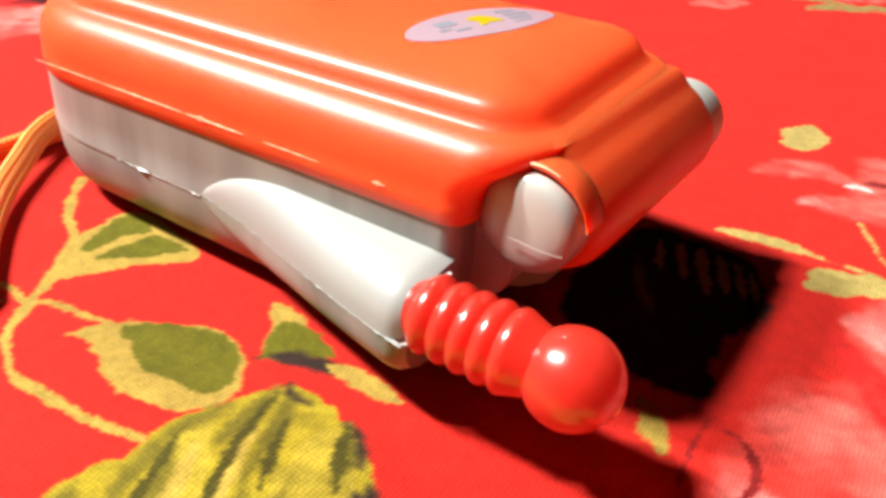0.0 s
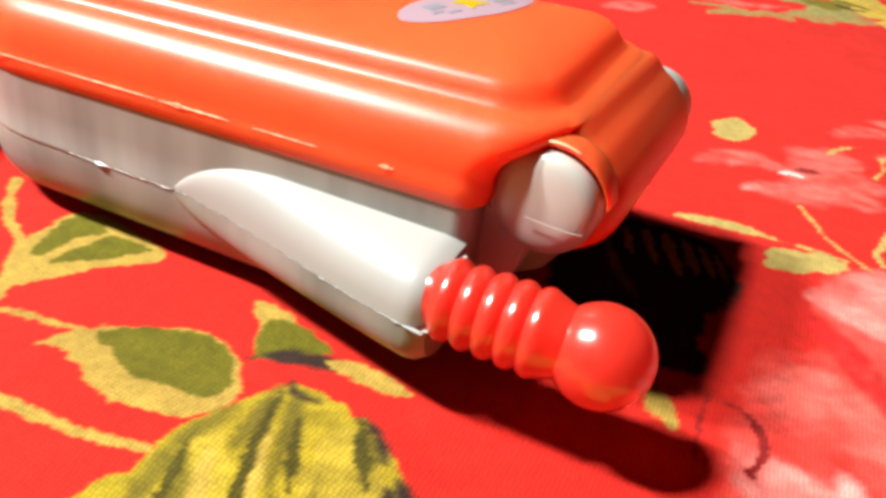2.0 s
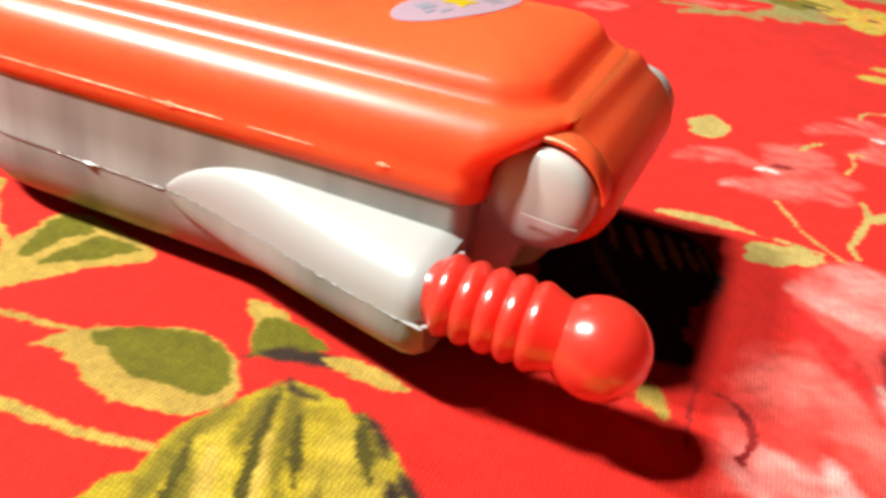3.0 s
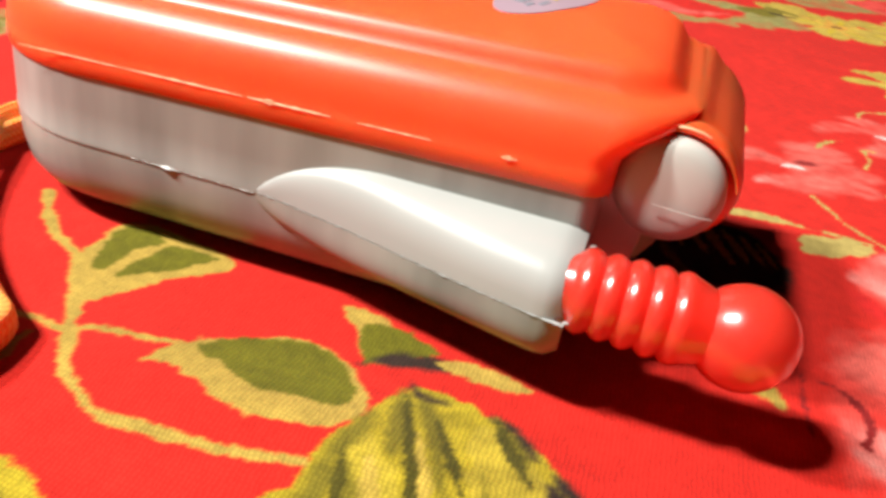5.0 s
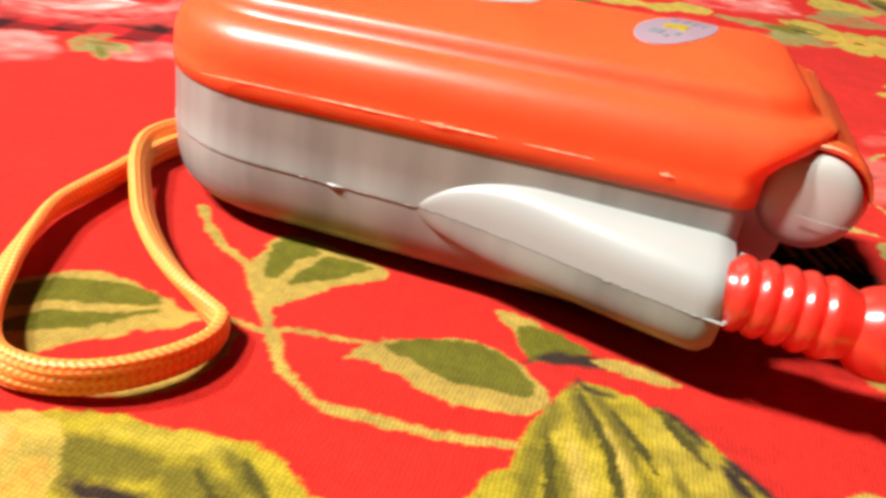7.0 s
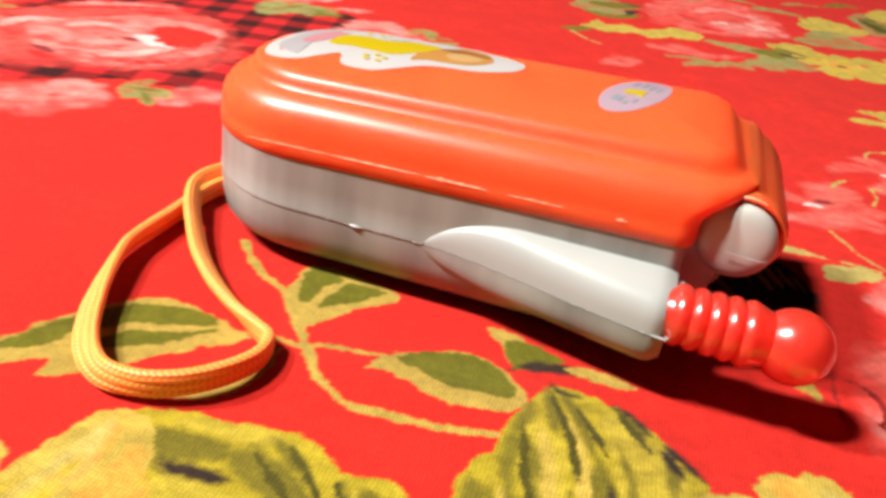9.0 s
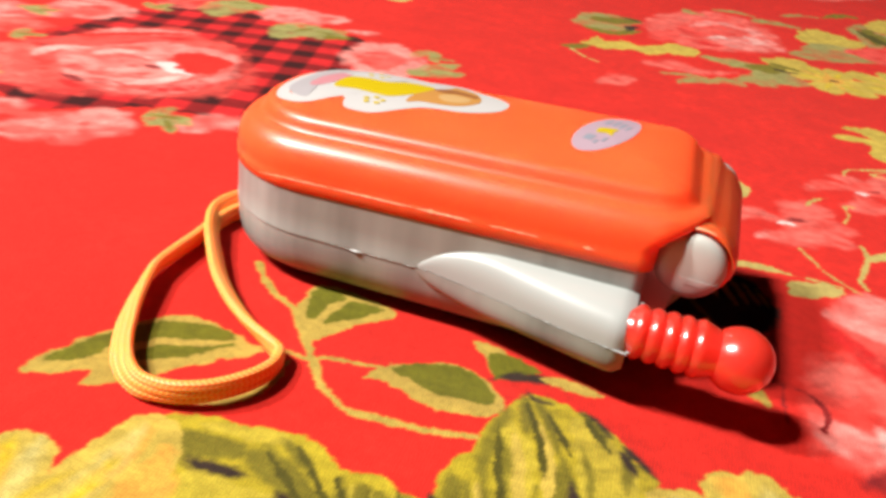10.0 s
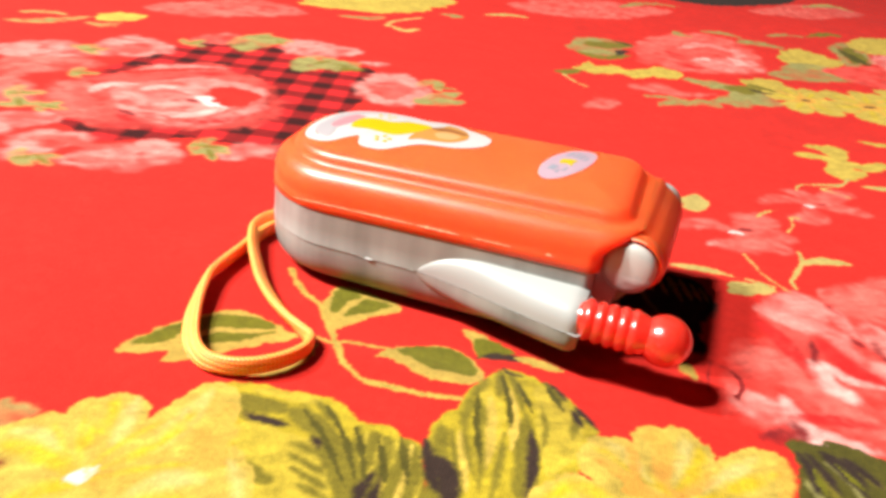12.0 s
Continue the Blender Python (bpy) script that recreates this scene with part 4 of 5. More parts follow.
leaf(DARKGREEN, 1.2, (-23.5, -39.3), (-20.9, -44.4), (-18.4, -49.2))
leaf(DARK, 2.6, (-19.4, -38.3), (-16.8, -43.2), (-13.8, -48.4))
leaf(GOLD, 0.7, (-64.4, -68.2), (-60.5, -60.5), (-57.3, -52.1))
leaf(GOLD, 0.7, (-63.5, -68.9), (-57.4, -63.3), (-52.1, -59.6))
leaf(GOLD, 0.7, (-67.0, -68.3), (-72.1, -64.7), (-77.2, -61.1))
leaf(GOLD, 0.7, (-67.3, -69.4), (-74.0, -68.8), (-79.1, -68.4))
leaf(GOLD, 0.6, (-65.2, -67.8), (-64.5, -60.3), (-61.9, -52.8))
leaf(GOLD, 0.6, (-66.5, -67.6), (-70.8, -62.6), (-73.8, -57.8))


def cloth_height(u, v):
    """Soft rucks of the sheet, level under the phone."""
    z = 1.7 * np.exp(-(((u + 10) / 22) ** 2 + ((v + 30) / 14) ** 2))
    far = np.clip((np.hypot(u + 30, v - 20) - 75) / 150, 0, 1)
    z += far * (5.0 * (lattice(u, v, 160.0, 21) - 0.5) + 2.2 * (lattice(u, v, 55.0, 22) - 0.5))
    z += 0.10 * (lattice(u, v, 7.0, 23) - 0.5) * np.clip((np.abs(v - 22) - 24) / 8, 0, 1)
    edge = np.clip((np.maximum(np.abs(u), np.abs(v - 150) * 1.16) - 930) / 50, 0, 1)
    return z - 18 * edge ** 2


# two rucks in front of the phone, pulled forward as they rise
RUCK = 2.2 * np.exp(-((CV + 21) / 7.0) ** 2 - ((CU + 25) / 26) ** 4) + 3.0 * np.exp(-((CU - 12) / 13) ** 2 - ((CV + 33) / 10) ** 2)
CZ = cloth_height(CU, CV) + RUCK
SHEET_U, SHEET_V = CU - RUCK * (CU + 6) / 51, CV - RUCK * (CV + 77) / 51
rows_n, cols_n = CU.shape
sheet = bpy.data.meshes.new("bedspread")
index = np.arange(rows_n * cols_n).reshape(rows_n, cols_n)
quads = np.stack([index[:-1, :-1], index[:-1, 1:], index[1:, 1:], index[1:, :-1]], -1).reshape(-1, 4)
sheet.vertices.add(index.size)
sheet.vertices.foreach_set("co", (np.stack([SHEET_U, SHEET_V, CZ], -1) * MM).astype(np.float32).ravel())
sheet.loops.add(quads.size)
sheet.loops.foreach_set("vertex_index", quads.astype(np.int32).ravel())
sheet.polygons.add(len(quads))
sheet.polygons.foreach_set("loop_start", np.arange(0, quads.size, 4, dtype=np.int32))
sheet.polygons.foreach_set("use_smooth", np.ones(len(quads), bool))
sheet.update(calc_edges=True)
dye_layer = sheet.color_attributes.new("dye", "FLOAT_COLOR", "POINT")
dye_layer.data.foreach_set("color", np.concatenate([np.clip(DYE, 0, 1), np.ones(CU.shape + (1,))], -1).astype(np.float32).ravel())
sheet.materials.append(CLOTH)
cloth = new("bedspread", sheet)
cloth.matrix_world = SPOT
tagged(cloth, "red cotton bedspread printed with flowers and leaves", "bedspread", "", "structure")


# ---- toy phone ----
phone = new("toy_phone")
phone.matrix_world = SPOT
tagged(phone, "closed orange and grey plastic toy flip phone on a bedspread", "toy phone")

BODY = dict(u0=-79.15, u1=0.6, v0=-0.42, v1=45.0, r_left=20.8, r_right=2.2)


def body_ring(inset, z):
    return [(x, y, z) for x, y in outline(**BODY, inset=inset)]


bm = bmesh.new()
loft(bm, [body_ring(i, z) for i, z in ((14.0, 0.15), (8.5, 0.5), (5.2, 1.2), (3.0, 2.1), (1.6, 3.1), (0.75, 4.4), (0.2, 7.0), (0.0, 10.3), (0.05, 10.7), (0.35, 10.75))])
lower_shell = part("lower_shell", bm, PEARL, phone)
bm = bmesh.new()
loft(bm, [body_ring(i, z) for i, z in ((0.35, 10.78), (-0.1, 10.82), (-0.12, 11.1), (0.02, 11.4), (0.05, 15.0), (0.12, 20.6), (2.0, 21.0))])
upper_shell = part("upper_shell", bm, PEARL, phone)

# bulging housing of the antenna, split by the same seam: it swells slowly outwards and rises fast
def swell(s):
    """How far the housing stands out of the body, from its tip (0) to its end (1)."""
    return 0.45 + 8.6 * (0.62 * s + 0.38 * s * s * (3 - 2 * s))


def housing(name, mat, label, up):
    bm = bmesh.new()
    rings = []
    for k in range(33):
        s = k / 32
        u = -36.3 + 36.6 * s
        w = swell(s)
        rise = (1 - (1 - min(1.0, s / 0.42)) ** 2) ** 0.7
        end = 1 - 0.13 * max(0.0, (s - 0.94) / 0.06) ** 2
        h = (0.2 + 5.9 * rise) if up else -(1.4 + 5.4 * rise * (0.62 + 0.38 * s))
        ring = []
        for j in range(17):
            a = radians(90 * j / 16)
            ring.append((u, 0.6 - (w + 0.6) * end * math.cos(a) ** 0.66, 10.95 + (0.06 if up else -0.06) + h * end * math.sin(a) ** 0.66))
        rings.append(ring + [(u, 6.0, ring[-1][2]), (u, 6.0, ring[0][2])])
    loft(bm, rings)
    return part(name, bm, mat, phone, label)


housing("antenna_housing", WHITE_PLASTIC, "smooth white antenna housing", True)
housing("antenna_housing_base", PEARL, "grey underside of the antenna housing", False)

# lid: a skirt, a rounded shoulder, a ledge and a raised panel
LID = dict(u0=-79.4, v0=-0.6, v1=45.2, r_left=21.0)
LID_RINGS = ((2.0, 20.6, 1.0, 3), (0.25, 20.3, 1.2, 3), (0.05, 20.5, 1.3, 3), (0.0, 22.4, 1.3, 3), (0.12, 22.65, 1.3, 3), (0.16, 24.0, 1.6, 3.5), (0.3, 25.4, 3.0, 4), (0.75, 26.9, 6.3, 6.5),
    (1.5, 28.0, 8.8, 9), (2.5, 28.9, 10.3, 10), (3.6, 29.4, 10.6, 11), (4.2, 29.6, 10.2, 11), (4.6, 29.9, 10.0, 11), (4.95, 30.7, 9.65, 11), (5.3, 31.5, 9.4, 11), (5.9, 32.05, 9.2, 11),
    (7.2, 32.5, 9.4, 11), (9.5, 33.0, 9.8, 11), (13.0, 33.45, 10, 11), (17.0, 33.7, 10, 11), (20.5, 33.8, 10, 11))


def lid_z(u, z):
    return z + 0.022 * u + (z - 20.3) / 13.0 * (u + 15.0) * 0.008


def lid_ring(inset, z, u1, r):
    return [(x, y, lid_z(x, z)) for x, y in outline(**LID, u1=u1, r_right=r, inset=inset)]


bm = bmesh.new()
loft(bm, [lid_ring(*row) for row in LID_RINGS])
lid = part("lid", bm, ORANGE, phone, "glossy orange lid with a raised panel")

# hinge: orange barrel bridged to the lid, grey caps at both ends
HINGE = (7.1, 21.4)
SKEW = pose(HINGE[0], 0, 0, -1.2, 0, -2.8) @ pose(-HINGE[0], 0, 0)
bm = bmesh.new()
profile = []
for k in range(25):
    w = radians(50 - 230 * k / 24)
    profile.append((HINGE[0] + 6.3 * math.cos(w), HINGE[1] + 6.3 * math.sin(w)))
profile += [(0.5, 17.5), (-1.5, 20.5), (-3.5, 28.6), (1.0, 29.6), (4.5, 29.85), (6.2, 29.9), (7.0, 29.7), (7.7, 29.1), (8.3, 28.45), (9.0, 27.9), (9.9, 27.4), (10.7, 26.75)]
ends = []
for v, d in ((5.6, 1.7), (6.0, 0.95), (6.7, 0.4), (7.8, 0.1), (9.5, 0.0), (38.4, 0.0), (39.2, 0.6)):
    c = Vector((3.5, 23.5))
    ends.append([SKEW @ Vector((c.x + (p - c.x) * (1 - d / 9), v, c.y + (q - c.y) * (1 - d / 9))) for p, q in profile])
loft(bm, ends)
part("hinge_barrel", bm, ORANGE, lid)


def arc_tube(bm, centre, radius, v, tube, deep, a0, a1, n=32, m=14):
    """A bent rod round the hinge axis, at v across: tube thick outwards, deep along the axis."""
    rings = []
    for k in range(n + 1):
        w = radians(a0 + (a1 - a0) * k / n)
        thin = min(1.0, 0.2 + 3.5 * min(k, n - k) / n)
        rings.append([SKEW @ Vector((centre[0] + (radius + tube * thin * math.cos(q)) * math.cos(w), v + deep * math.sin(q), centre[1] + (radius + tube * thin * math.cos(q)) * math.sin(w)))
                      for q in (2 * math.pi * j / m for j in range(m))])
    loft(bm, rings)


bm = bmesh.new()
arc_tube(bm, (6.5, 21.8), 6.15, 5.0, 0.6, 2.0, 12, 205, 48, 20)
part("hinge_rim", bm, ORANGE, lid, "raised orange rim round the hinge cap")
bm = bmesh.new()
arc_tube(bm, (6.5, 21.8), 6.4, 3.1, 0.15, 0.15, 70, 172)
part("moulding_edge", bm, FLASH, lid, "thin pale edge left by the mould")
for v0, v1, far in ((1.6, 7.9, False), (39.0, 46.6, True)):
    bm = bmesh.new()
    prof = [(0.0, 0.3), (0.03, 1.6), (0.12, 2.9), (0.3, 4.0), (0.55, 4.7), (0.95, 5.2), (1.5, 5.45), (v1 - v0, 5.5)]
    if far:
        prof = [(v1 - v0 - s, r) for s, r in prof][::-1]
    lathe(bm, prof, SKEW @ pose(HINGE[0] - (0.0 if far else 0.8), v0, HINGE[1] + (0.0 if far else 0.4), 0, 0, 90), 56)
    hinge_cap = part("hinge_cap", bm, CAP, phone, "silvery round hinge cap")
# grey bracket that carries either cap, and the grey knuckle of the body under the barrel
for lo, hi in ((4.0, 8.0), (39.2, 43.2)):
    bm = bmesh.new()
    shape = [(-0.5, 10.8), (2.4, 10.9), (4.0, 11.5), (4.9, 12.8), (5.3, 15.0), (5.4, 18.0), (5.0, 22.0), (3.0, 25.5), (-0.5, 25.5)]
    loft(bm, [[(2.4 + (x - 2.4) * k, v, 18 + (z - 18) * k) for x, z in shape] for v, k in ((lo, 0.93), (lo + 0.25, 0.98), (lo + 0.7, 1.0), (hi, 1.0))])
    part("hinge_bracket", bm, CAP, phone, "grey bracket under the hinge cap")
bm = bmesh.new()
loft(bm, [[(0.3 + (x - 0.3) * k, v, z) for x, z in ((0.3, 7.0), (3.6, 7.6), (6.0, 9.0), (7.4, 11.2), (7.7, 13.4), (7.0, 15.8), (0.3, 17.0))] for v, k in ((12.0, 0.8), (12.6, 0.96), (13.5, 1.0), (37.0, 1.0), (38.2, 0.9))])
part("hinge_knuckle", bm, PEARL, phone, "grey rounded knuckle below the hinge barrel")

# antenna: ribbed stub of clear red plastic with a ball at its end
bm = bmesh.new()
prof = [(-1.0, 3.2), (0.0, 3.4)]
for k in range(5):
    for j in range(6):
        prof.append((0.4 + 2.25 * (k + j / 6), 3.75 + 0.06 * k + 0.6 * math.sin(math.pi * j / 6) ** 0.8))
for k in range(21):
    w = radians(134 - 134 * k / 20)
    prof.append((16.7 + 5.1 * math.cos(w), 5.1 * math.sin(w) + 0.02))
lathe(bm, prof, pose(-0.1, -4.8, 12.9, 0, 2.2, 2.2))
antenna = part("antenna", bm, RED_CLEAR, phone, "clear red ribbed antenna with a ball tip")
bm = bmesh.new()
lathe(bm, [(-0.8, 1.9), (6.0, 2.0), (13.0, 2.1), (15.0, 2.5), (16.2, 2.7), (17.2, 2.4), (17.8, 1.5), (18.0, 0.1)], pose(-0.1, -4.8, 12.9, 0, 2.2, 2.2), 28)
part("antenna_core", bm, RED_CORE, antenna, "red core inside the clear antenna")


# thin line of moulding flash along the lid, with two chips
bm = bmesh.new()
for a, b, thick in ((-66.0, -52.0, 0.07), (-52.0, -38.0, 0.10), (-37.4, -28.0, 0.12), (-25.0, -17.0, 0.07), (-9.8, -8.2, 0.12)):
    rings = []
    for k in range(13):
        s = k / 12
        u = a + (b - a) * s
        t = thick * (0.35 + math.sin(math.pi * s) ** 0.6 * (0.6 + 0.4 * math.sin(u * 3.1)))
        rings.append([(u, LID["v0"] - 0.02 + t * math.cos(q), lid_z(u, 22.55) + t * math.sin(q)) for q in (2 * math.pi * j / 6 for j in range(6))])
    loft(bm, rings)
for u, size in ((-34.9, 0.55), (-9.1, 0.4)):
    loft(bm, [[(u + size * (0.9 + d) * math.cos(q), LID["v0"] + 0.05 - d * 0.35, lid_z(u, 22.6) + size * 0.55 * math.sin(q)) for q in (0.3, 1.4, 2.6, 3.6, 5.0)] for d in (0.0, 0.6)])
part("moulding_edge", bm, FLASH, lid, "thin pale line left by the mould")


# slivers of flash at the end of the housing and across the cap
bm = bmesh.new()
for u, v, z, du, dv, dz in ((0.2, -8.6, 11.0, 1.5, 1.0, -0.2), (0.2, -2.2, 15.6, 0.9, 0.6, 0.5), (0.1, -7.6, 12.6, 1.0, 0.4, 0.9)):
    loft(bm, [[(u + du * t + w * 0.2, v + dv * t * t + w * 0.35 * (1 - t), z + dz * t + h * 0.09) for w, h in ((-1, -1), (1, -1), (1, 1), (-1, 1))] for t in (0.0, 0.35, 0.7, 1.0)])
part("moulding_edge", bm, WHITE_PLASTIC, phone, "ragged white sliver left by the mould", False)
# ragged fin of flash along the seam of the housing and of the body
bm = bmesh.new()
dice = random.Random(5)
rings = []
for k in range(97):
    s = k / 96
    u, v = -36.0 + 36.4 * s, -swell(s) + 0.03
    out = 0.06 + 0.16 * dice.random() ** 2 + 0.12 * max(0.0, s - 0.55)
    rings.append([(u, v + 0.3, 10.98), (u, v - out, 10.98 - 0.04 * dice.random()), (u, v + 0.3, 10.88)])
loft(bm, rings)
rings = []
for k in range(41):
    u = -52.0 + 15.6 * k / 40
    out = 0.03 + 0.08 * dice.random() ** 2 + 0.3 * math.exp(-((u + 47.2) / 0.8) ** 2)
    rings.append([(u, -0.35, 10.95 + out * 0.7), (u, -0.5 - out, 10.85), (u, -0.35, 10.72 - out * 0.4)])
loft(bm, rings)
part("moulding_edge", bm, WHITE_PLASTIC, phone, "ragged pale fin along the seam", False)
bm = bmesh.new()
loft(bm, [[(u, d + 0.05 * math.cos(q), HINGE[1] - 0.9 - 0.06 * (u - HINGE[0]) + 0.05 * math.sin(q)) for q in (k * math.pi / 3 for k in range(6))] for u, d in ((HINGE[0] - 1.8, 1.63), (HINGE[0] + 0.4, 1.63), (HINGE[0] + 2.0, 1.68), (HINGE[0] + 3.2, 1.86), (HINGE[0] + 4.0, 2.2))])
part("cap_seam", bm, CAP, phone, "fine pale seam across the cap")


def top_z(u, v):
    """Height of the lid's upper face."""
    u0, u1, v0, v1 = LID["u0"], 10.2, LID["v0"], LID["v1"]
    r = LID["r_left"] if u < (u0 + u1) / 2 else 10
    dx, dy = min(u - u0, u1 - u), min(v - v0, v1 - v)
    inset = min(dx, dy) if dx > r or dy > r else r - math.hypot(r - dx, r - dy)
    table = [(i, z) for i, z, *_ in LID_RINGS if z >= 32.0]
    z = float(np.interp(inset, [i for i, _ in table], [z for _, z in table]))
    return lid_z(u, z)


def flat_shape(bm, pts, lift, n=5, rings=5):
    """A thin printed shape that lies on the lid, lift millimetres above it."""
    n = 1 if len(pts) == 4 else n
    line = smooth_line(pts, True, n)
    c = line.mean(0)
    rows = []
    for k in range(rings, 0, -1):
        rows.append([bm.verts.new(Vector((*(c + (p - c) * k / rings), top_z(*(c + (p - c) * k / rings)) + lift)) * MM) for p in line])
    mid = bm.verts.new(Vector((*c, top_z(*c) + lift)) * MM)
    skirt = [bm.verts.new(v.co - Vector((0, 0, lift * MM * 1.2))) for v in rows[0]]
    m = len(line)
    for k in range(m):
        q = (k + 1) % m
        bm.faces.new((skirt[k], skirt[q], rows[0][q], rows[0][k]))
        for a, b in zip(rows, rows[1:]):
            bm.faces.new((a[k], a[q], b[q], b[k]))
        bm.faces.new((rows[-1][k], rows[-1][q], mid))


def printed(name, mat, parent, lift, *shapes, label=""):
    bm = bmesh.new()
    for pts in shapes:
        flat_shape(bm, pts, lift)
    return part(name, bm, mat, parent, label)


def dot(u, v, r, squash=1.0):
    return [(u + r * math.cos(w), v + r * squash * math.sin(w)) for w in (k * math.pi / 4 for k in range(8))]


picture = printed("picture_sticker", STICK_WHITE, lid, 0.10,
    [(-70.2, 12.6), (-72.0, 20.0), (-71.0, 28.0), (-67.6, 34.6), (-62.6, 38.2), (-57.6, 38.8), (-53.2, 37.8), (-48.8, 35.4), (-46.0, 37.4), (-42.4, 37.6), (-38.0, 34.0), (-34.5, 32.2), (-31.2, 29.6),
     (-30.4, 26.4), (-31.6, 22.4), (-36.2, 18.9), (-43.8, 17.2), (-49.5, 11.6), (-52.6, 10.4), (-56.4, 11.2), (-58.2, 15.4), (-61.0, 14.2), (-62.4, 10.6), (-66.0, 10.0)],
    label="white-edged sticker with a coloured picture")
printed("grey_print", STICK_PALE, picture, 0.13, [(-67.2, 13.5), (-69.7, 16.5), (-70.0, 22.3), (-68.5, 29.6), (-62.8, 35.4), (-58.2, 36.4), (-62.1, 34.0), (-66.8, 28.2), (-68.0, 21.2), (-66.9, 16.9), (-64.4, 14.0), (-64.6, 12.4)])
printed("pink_print", STICK_PINK, picture, 0.14, [(-67.2, 19.9), (-67.2, 25.0), (-65.0, 29.8), (-62.7, 29.4), (-63.3, 23.1), (-65.4, 18.9)])
printed("yellow_print", STICK_YELLOW, picture, 0.15, [(-62.5, 20.3), (-62.6, 27.1), (-59.2, 28.8), (-55.3, 28.4), (-51.4, 31.0), (-46.9, 30.9), (-45.8, 29.4), (-47.7, 23.9), (-51.0, 19.8), (-54.4, 19.8), (-58.0, 20.3)])
printed("ochre_print", STICK_OCHRE, picture, 0.14, [(-47.6, 18.7), (-47.7, 23.9), (-45.8, 29.4), (-43.6, 31.9), (-42.7, 34.6), (-39.2, 33.0), (-36.7, 30.0), (-35.7, 25.5), (-38.2, 21.6), (-41.6, 20.4), (-45.3, 20.1)])
printed("brown_print", STICK_BROWN, picture, 0.18, [(-45.6, 29.3), (-42.6, 31.4), (-37.3, 29.8), (-37.2, 28.2), (-41.1, 28.9), (-43.3, 28.0)])
printed("peach_print", STICK_PEACH, picture, 0.17, [(-43.6, 25.4), (-42.2, 27.6), (-39.2, 27.6), (-37.4, 26.2), (-38.4, 23.6), (-41.4, 22.8)])
printed("white_print", STICK_WHITE, picture, 0.18, [(-64.4, 29.9), (-61.5, 33.8), (-57.6, 35.6), (-52.6, 32.8), (-52.6, 31.2), (-55.6, 29.3), (-60.9, 29.5)])
printed("gold_print", STICK_YELLOW, picture, 0.22, *[dot(-58.2 + 1.9 * math.cos(w), 32.2 + 1.7 * math.sin(w), 0.55) for w in (0.3, 1.6, 2.9, 4.1, 5.4)],
    *[dot(-52.8 + 1.6 * math.cos(w), 16.2 + 1.5 * math.sin(w), 0.55) for w in (0.3, 1.6, 2.9, 4.1, 5.4)])

oval = printed("oval_sticker", STICK_LILAC, lid, 0.10, [(-11.6 + 0.276 * 11.8 * math.cos(w) + 0.96 * 4.3 * math.sin(w), 23.6 + 0.96 * 11.8 * math.cos(w) - 0.276 * 4.3 * math.sin(w)) for w in (k * math.pi / 8 for k in range(16))],
    label="oval pink sticker with grey lettering bars")


def on_oval(along, across):
    return (-11.6 + 0.276 * along + 0.78 * across, 23.6 + 0.96 * along - 0.276 * across)


printed("yellow_print", STICK_YELLOW, oval, 0.15, [on_oval(*p) for p in ((-2.0, -1.6), (0.4, -2.2), (1.8, -0.6), (2.2, 1.4), (0.2, 1.2), (-1.6, 1.8), (-1.2, 0.2))])
for a, c, h, w in ((5.2, -2.5, 3.4, 0.9), (5.8, -0.8, 4.0, 0.8), (5.4, 0.8, 3.6, 0.9), (4.8, 2.4, 2.8, 0.7), (-5.4, -1.4, 2.8, 1.9), (-4.6, 1.6, 2.2, 0.7), (-6.6, 0.6, 1.8, 0.7)):
    printed("lettering_bar", STICK_GREY, oval, 0.15, [on_oval(a - h / 2, c - w / 2), on_oval(a + h / 2, c - w / 2), on_oval(a + h / 2, c + w / 2), on_oval(a - h / 2, c + w / 2)])


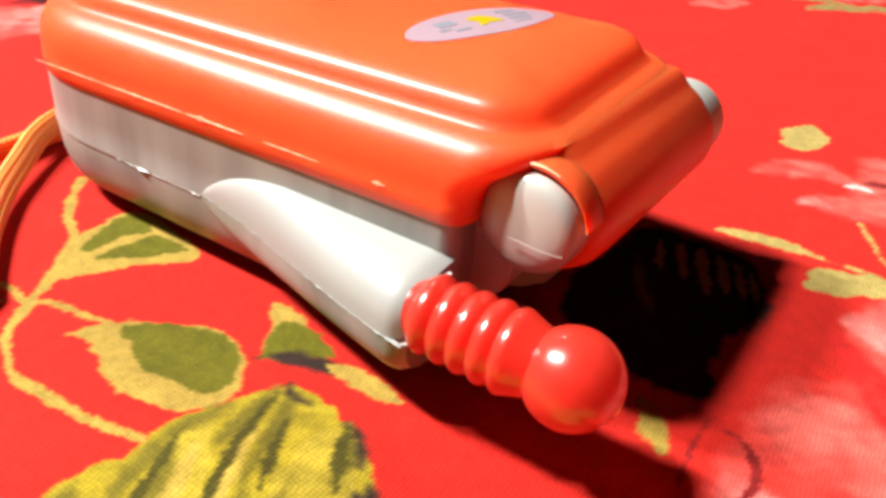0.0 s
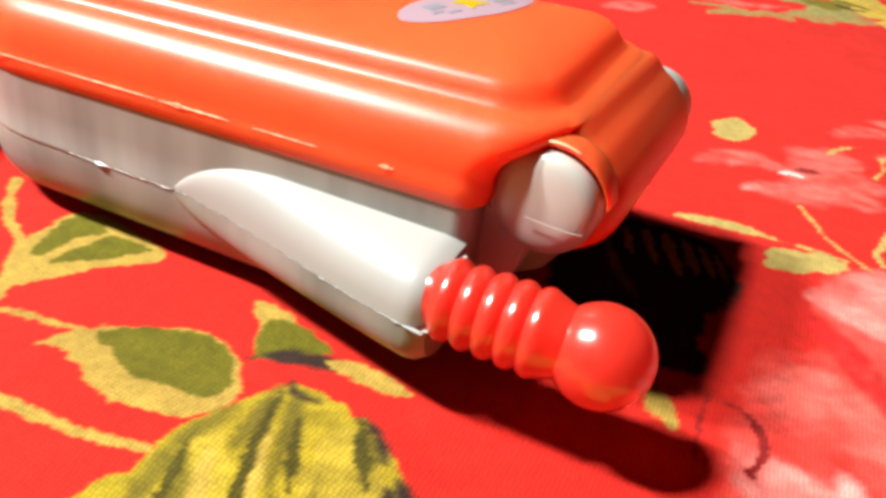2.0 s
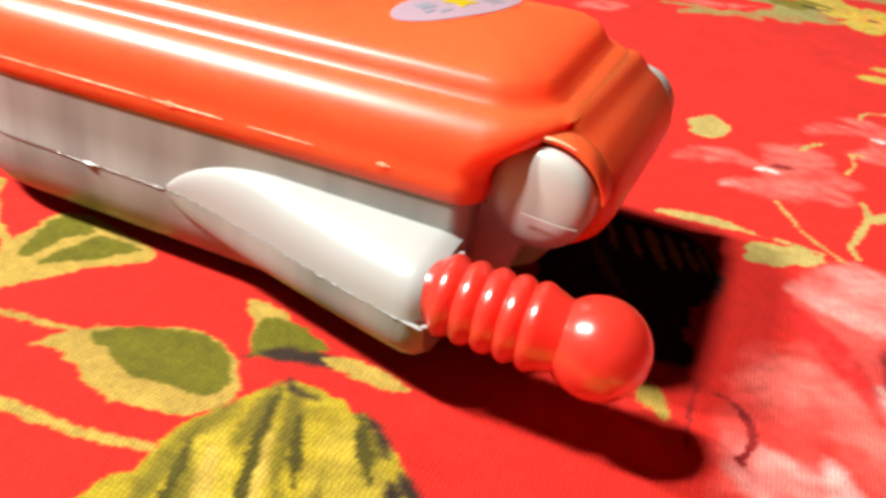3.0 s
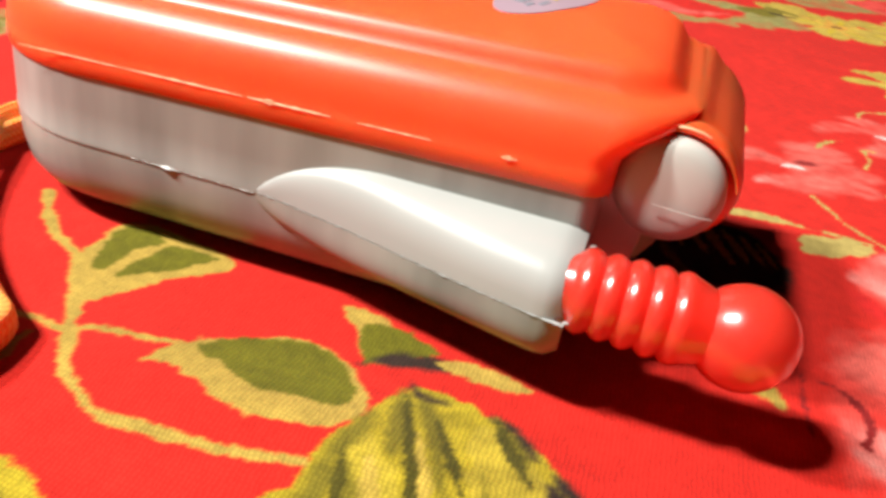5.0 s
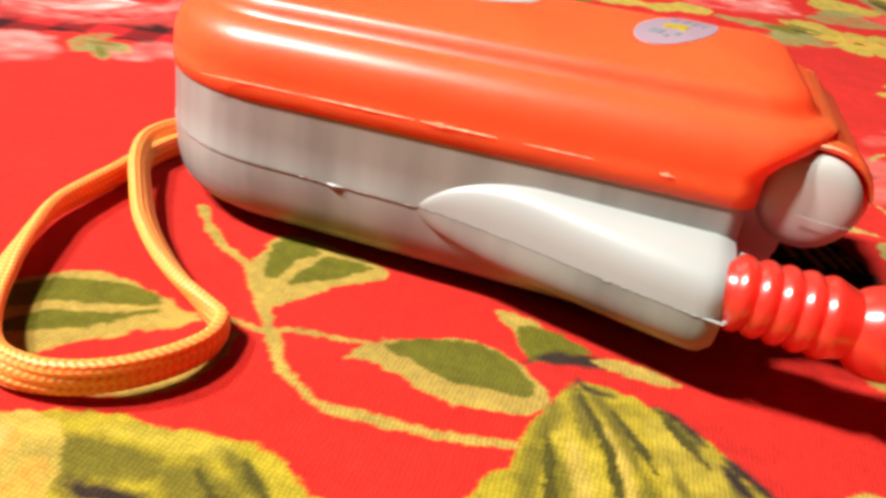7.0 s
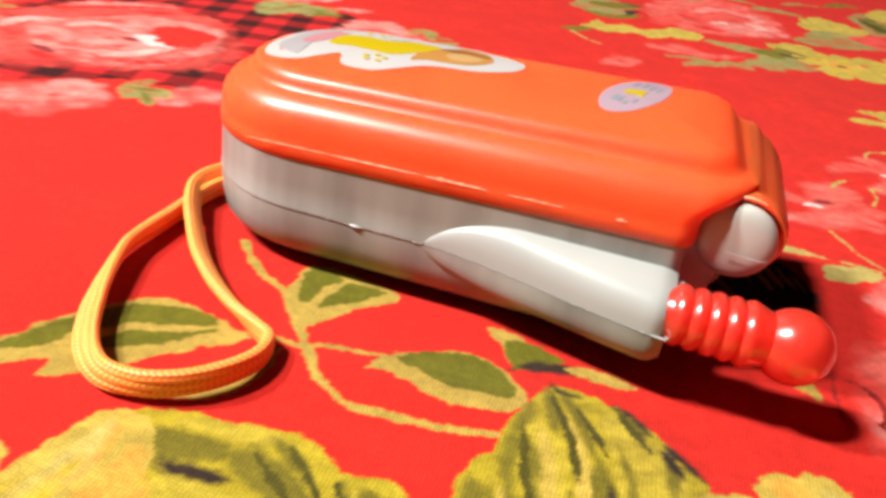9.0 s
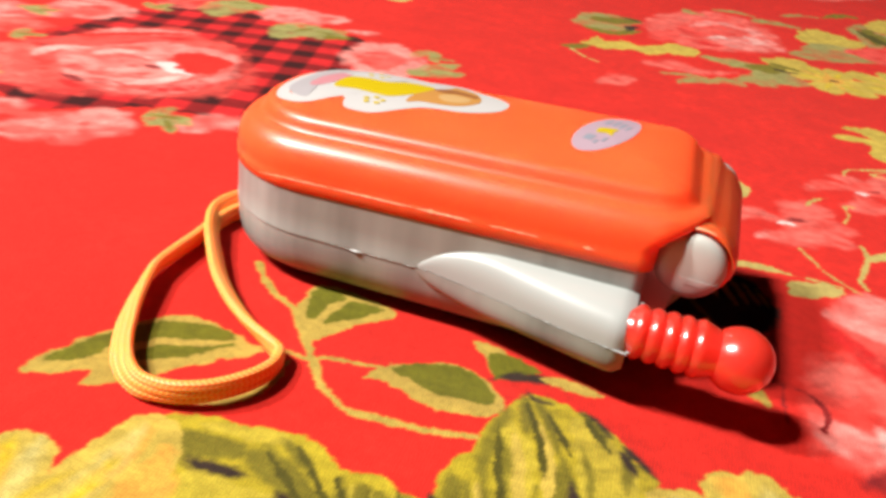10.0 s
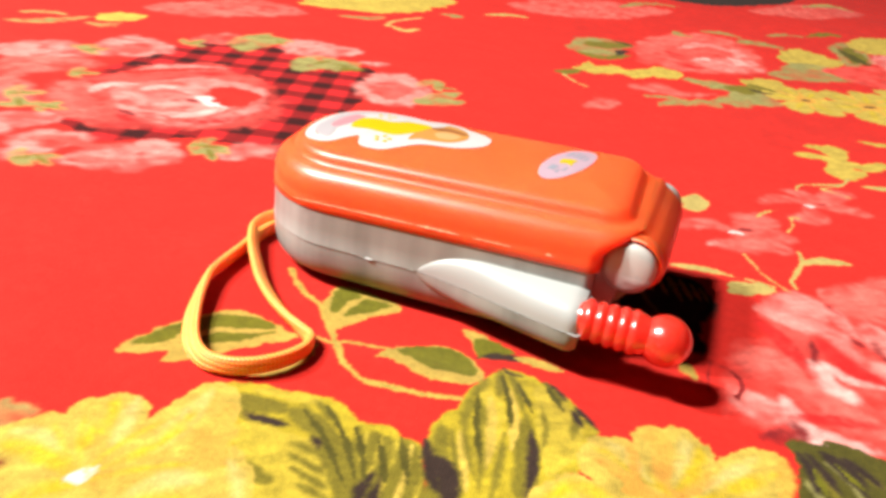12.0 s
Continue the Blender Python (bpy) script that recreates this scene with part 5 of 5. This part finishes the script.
# ---- wrist cord ----
def ribbon(bm, pts, width, thick, per=14):
    """A ribbon along pts (x, y, z, tilt): tilt 90 stands on its edge, 0 lies flat. Length and girth in millimetres go into its map."""
    line = [Vector(p) for p in smooth_line([p[:3] for p in pts], False, per)]
    tilts = np.interp(np.arange(len(line)) / per, np.arange(len(pts)), [p[3] for p in pts])
    section = []
    n = 56
    for k in range(n):
        w = 2 * math.pi * k / n
        c, s = math.cos(w), math.sin(w)
        rib = 0.2 * (abs(math.cos(math.pi * c * width / 2 / 0.84)) - 0.6) * min(1.0, abs(s) * 2)
        section.append((math.copysign(abs(c) ** 0.75, c) * width / 2, math.copysign(abs(s) ** 0.8 * thick / 2 + rib, s)))
    girth = np.concatenate([[0], np.cumsum([math.dist(section[k], section[(k + 1) % n]) for k in range(n)])])
    uv = bm.loops.layers.uv.new("UVMap")
    rows, run, length = [], [], 0.0
    for k, p in enumerate(line):
        ahead = (line[min(k + 1, len(line) - 1)] - line[max(k - 1, 0)]).normalized()
        side = ahead.cross(Vector((0, 0, 1))).normalized()
        up = side.cross(ahead)
        t = radians(tilts[k])
        broad, flat = side * math.cos(t) + up * math.sin(t), up * math.cos(t) - side * math.sin(t)
        length += (p - line[k - 1]).length if k else 0
        run.append(length)
        rows.append([bm.verts.new((p + broad * x + flat * y) * MM) for x, y in section])
    for k in range(len(rows) - 1):
        for j in range(n):
            q = (j + 1) % n
            face = bm.faces.new((rows[k][j], rows[k][q], rows[k + 1][q], rows[k + 1][j]))
            for loop, (a, b) in zip(face.loops, ((run[k], girth[j]), (run[k], girth[j + 1]), (run[k + 1], girth[j + 1]), (run[k + 1], girth[j]))):
                loop[uv].uv = (a, b)
    bm.faces.new(rows[0][::-1])
    bm.faces.new(rows[-1])


bm = bmesh.new()
ribbon(bm, [(-76.0, 27.0, 3.4, 60), (-82.0, 21.5, 3.2, 62), (-83.2, 14.0, 3.4, 60), (-79.4, 5.6, 3.8, 56), (-74.2, -1.6, 3.0, 50), (-69.3, -7.6, 2.6, 46), (-63.2, -13.4, 2.5, 46), (-57.4, -17.8, 2.6, 54),
    (-52.0, -21.2, 2.7, 76), (-49.2, -23.6, 2.9, 94), (-48.8, -27.4, 3.0, 98), (-50.7, -31.6, 3.0, 96), (-54.4, -35.5, 2.9, 94), (-59.2, -37.6, 2.7, 90), (-64.6, -37.2, 2.4, 68),
    (-70.1, -32.8, 2.0, 36), (-74.9, -25.4, 2.0, 34), (-78.4, -17.6, 2.3, 52), (-80.8, -10.4, 2.4, 68), (-81.2, -3.5, 2.3, 76), (-81.2, 2.5, 2.2, 80), (-81.6, 9.0, 2.0, 84), (-80.6, 17.0, 2.2, 84), (-75.5, 24.0, 2.4, 84)], 3.8, 1.7)
wrist_cord = new("wrist_cord", mesh_of("wrist_cord", bm, CORD))
wrist_cord.matrix_world = SPOT
tagged(wrist_cord, "looped orange braided wrist cord tied to the toy phone", "cord")
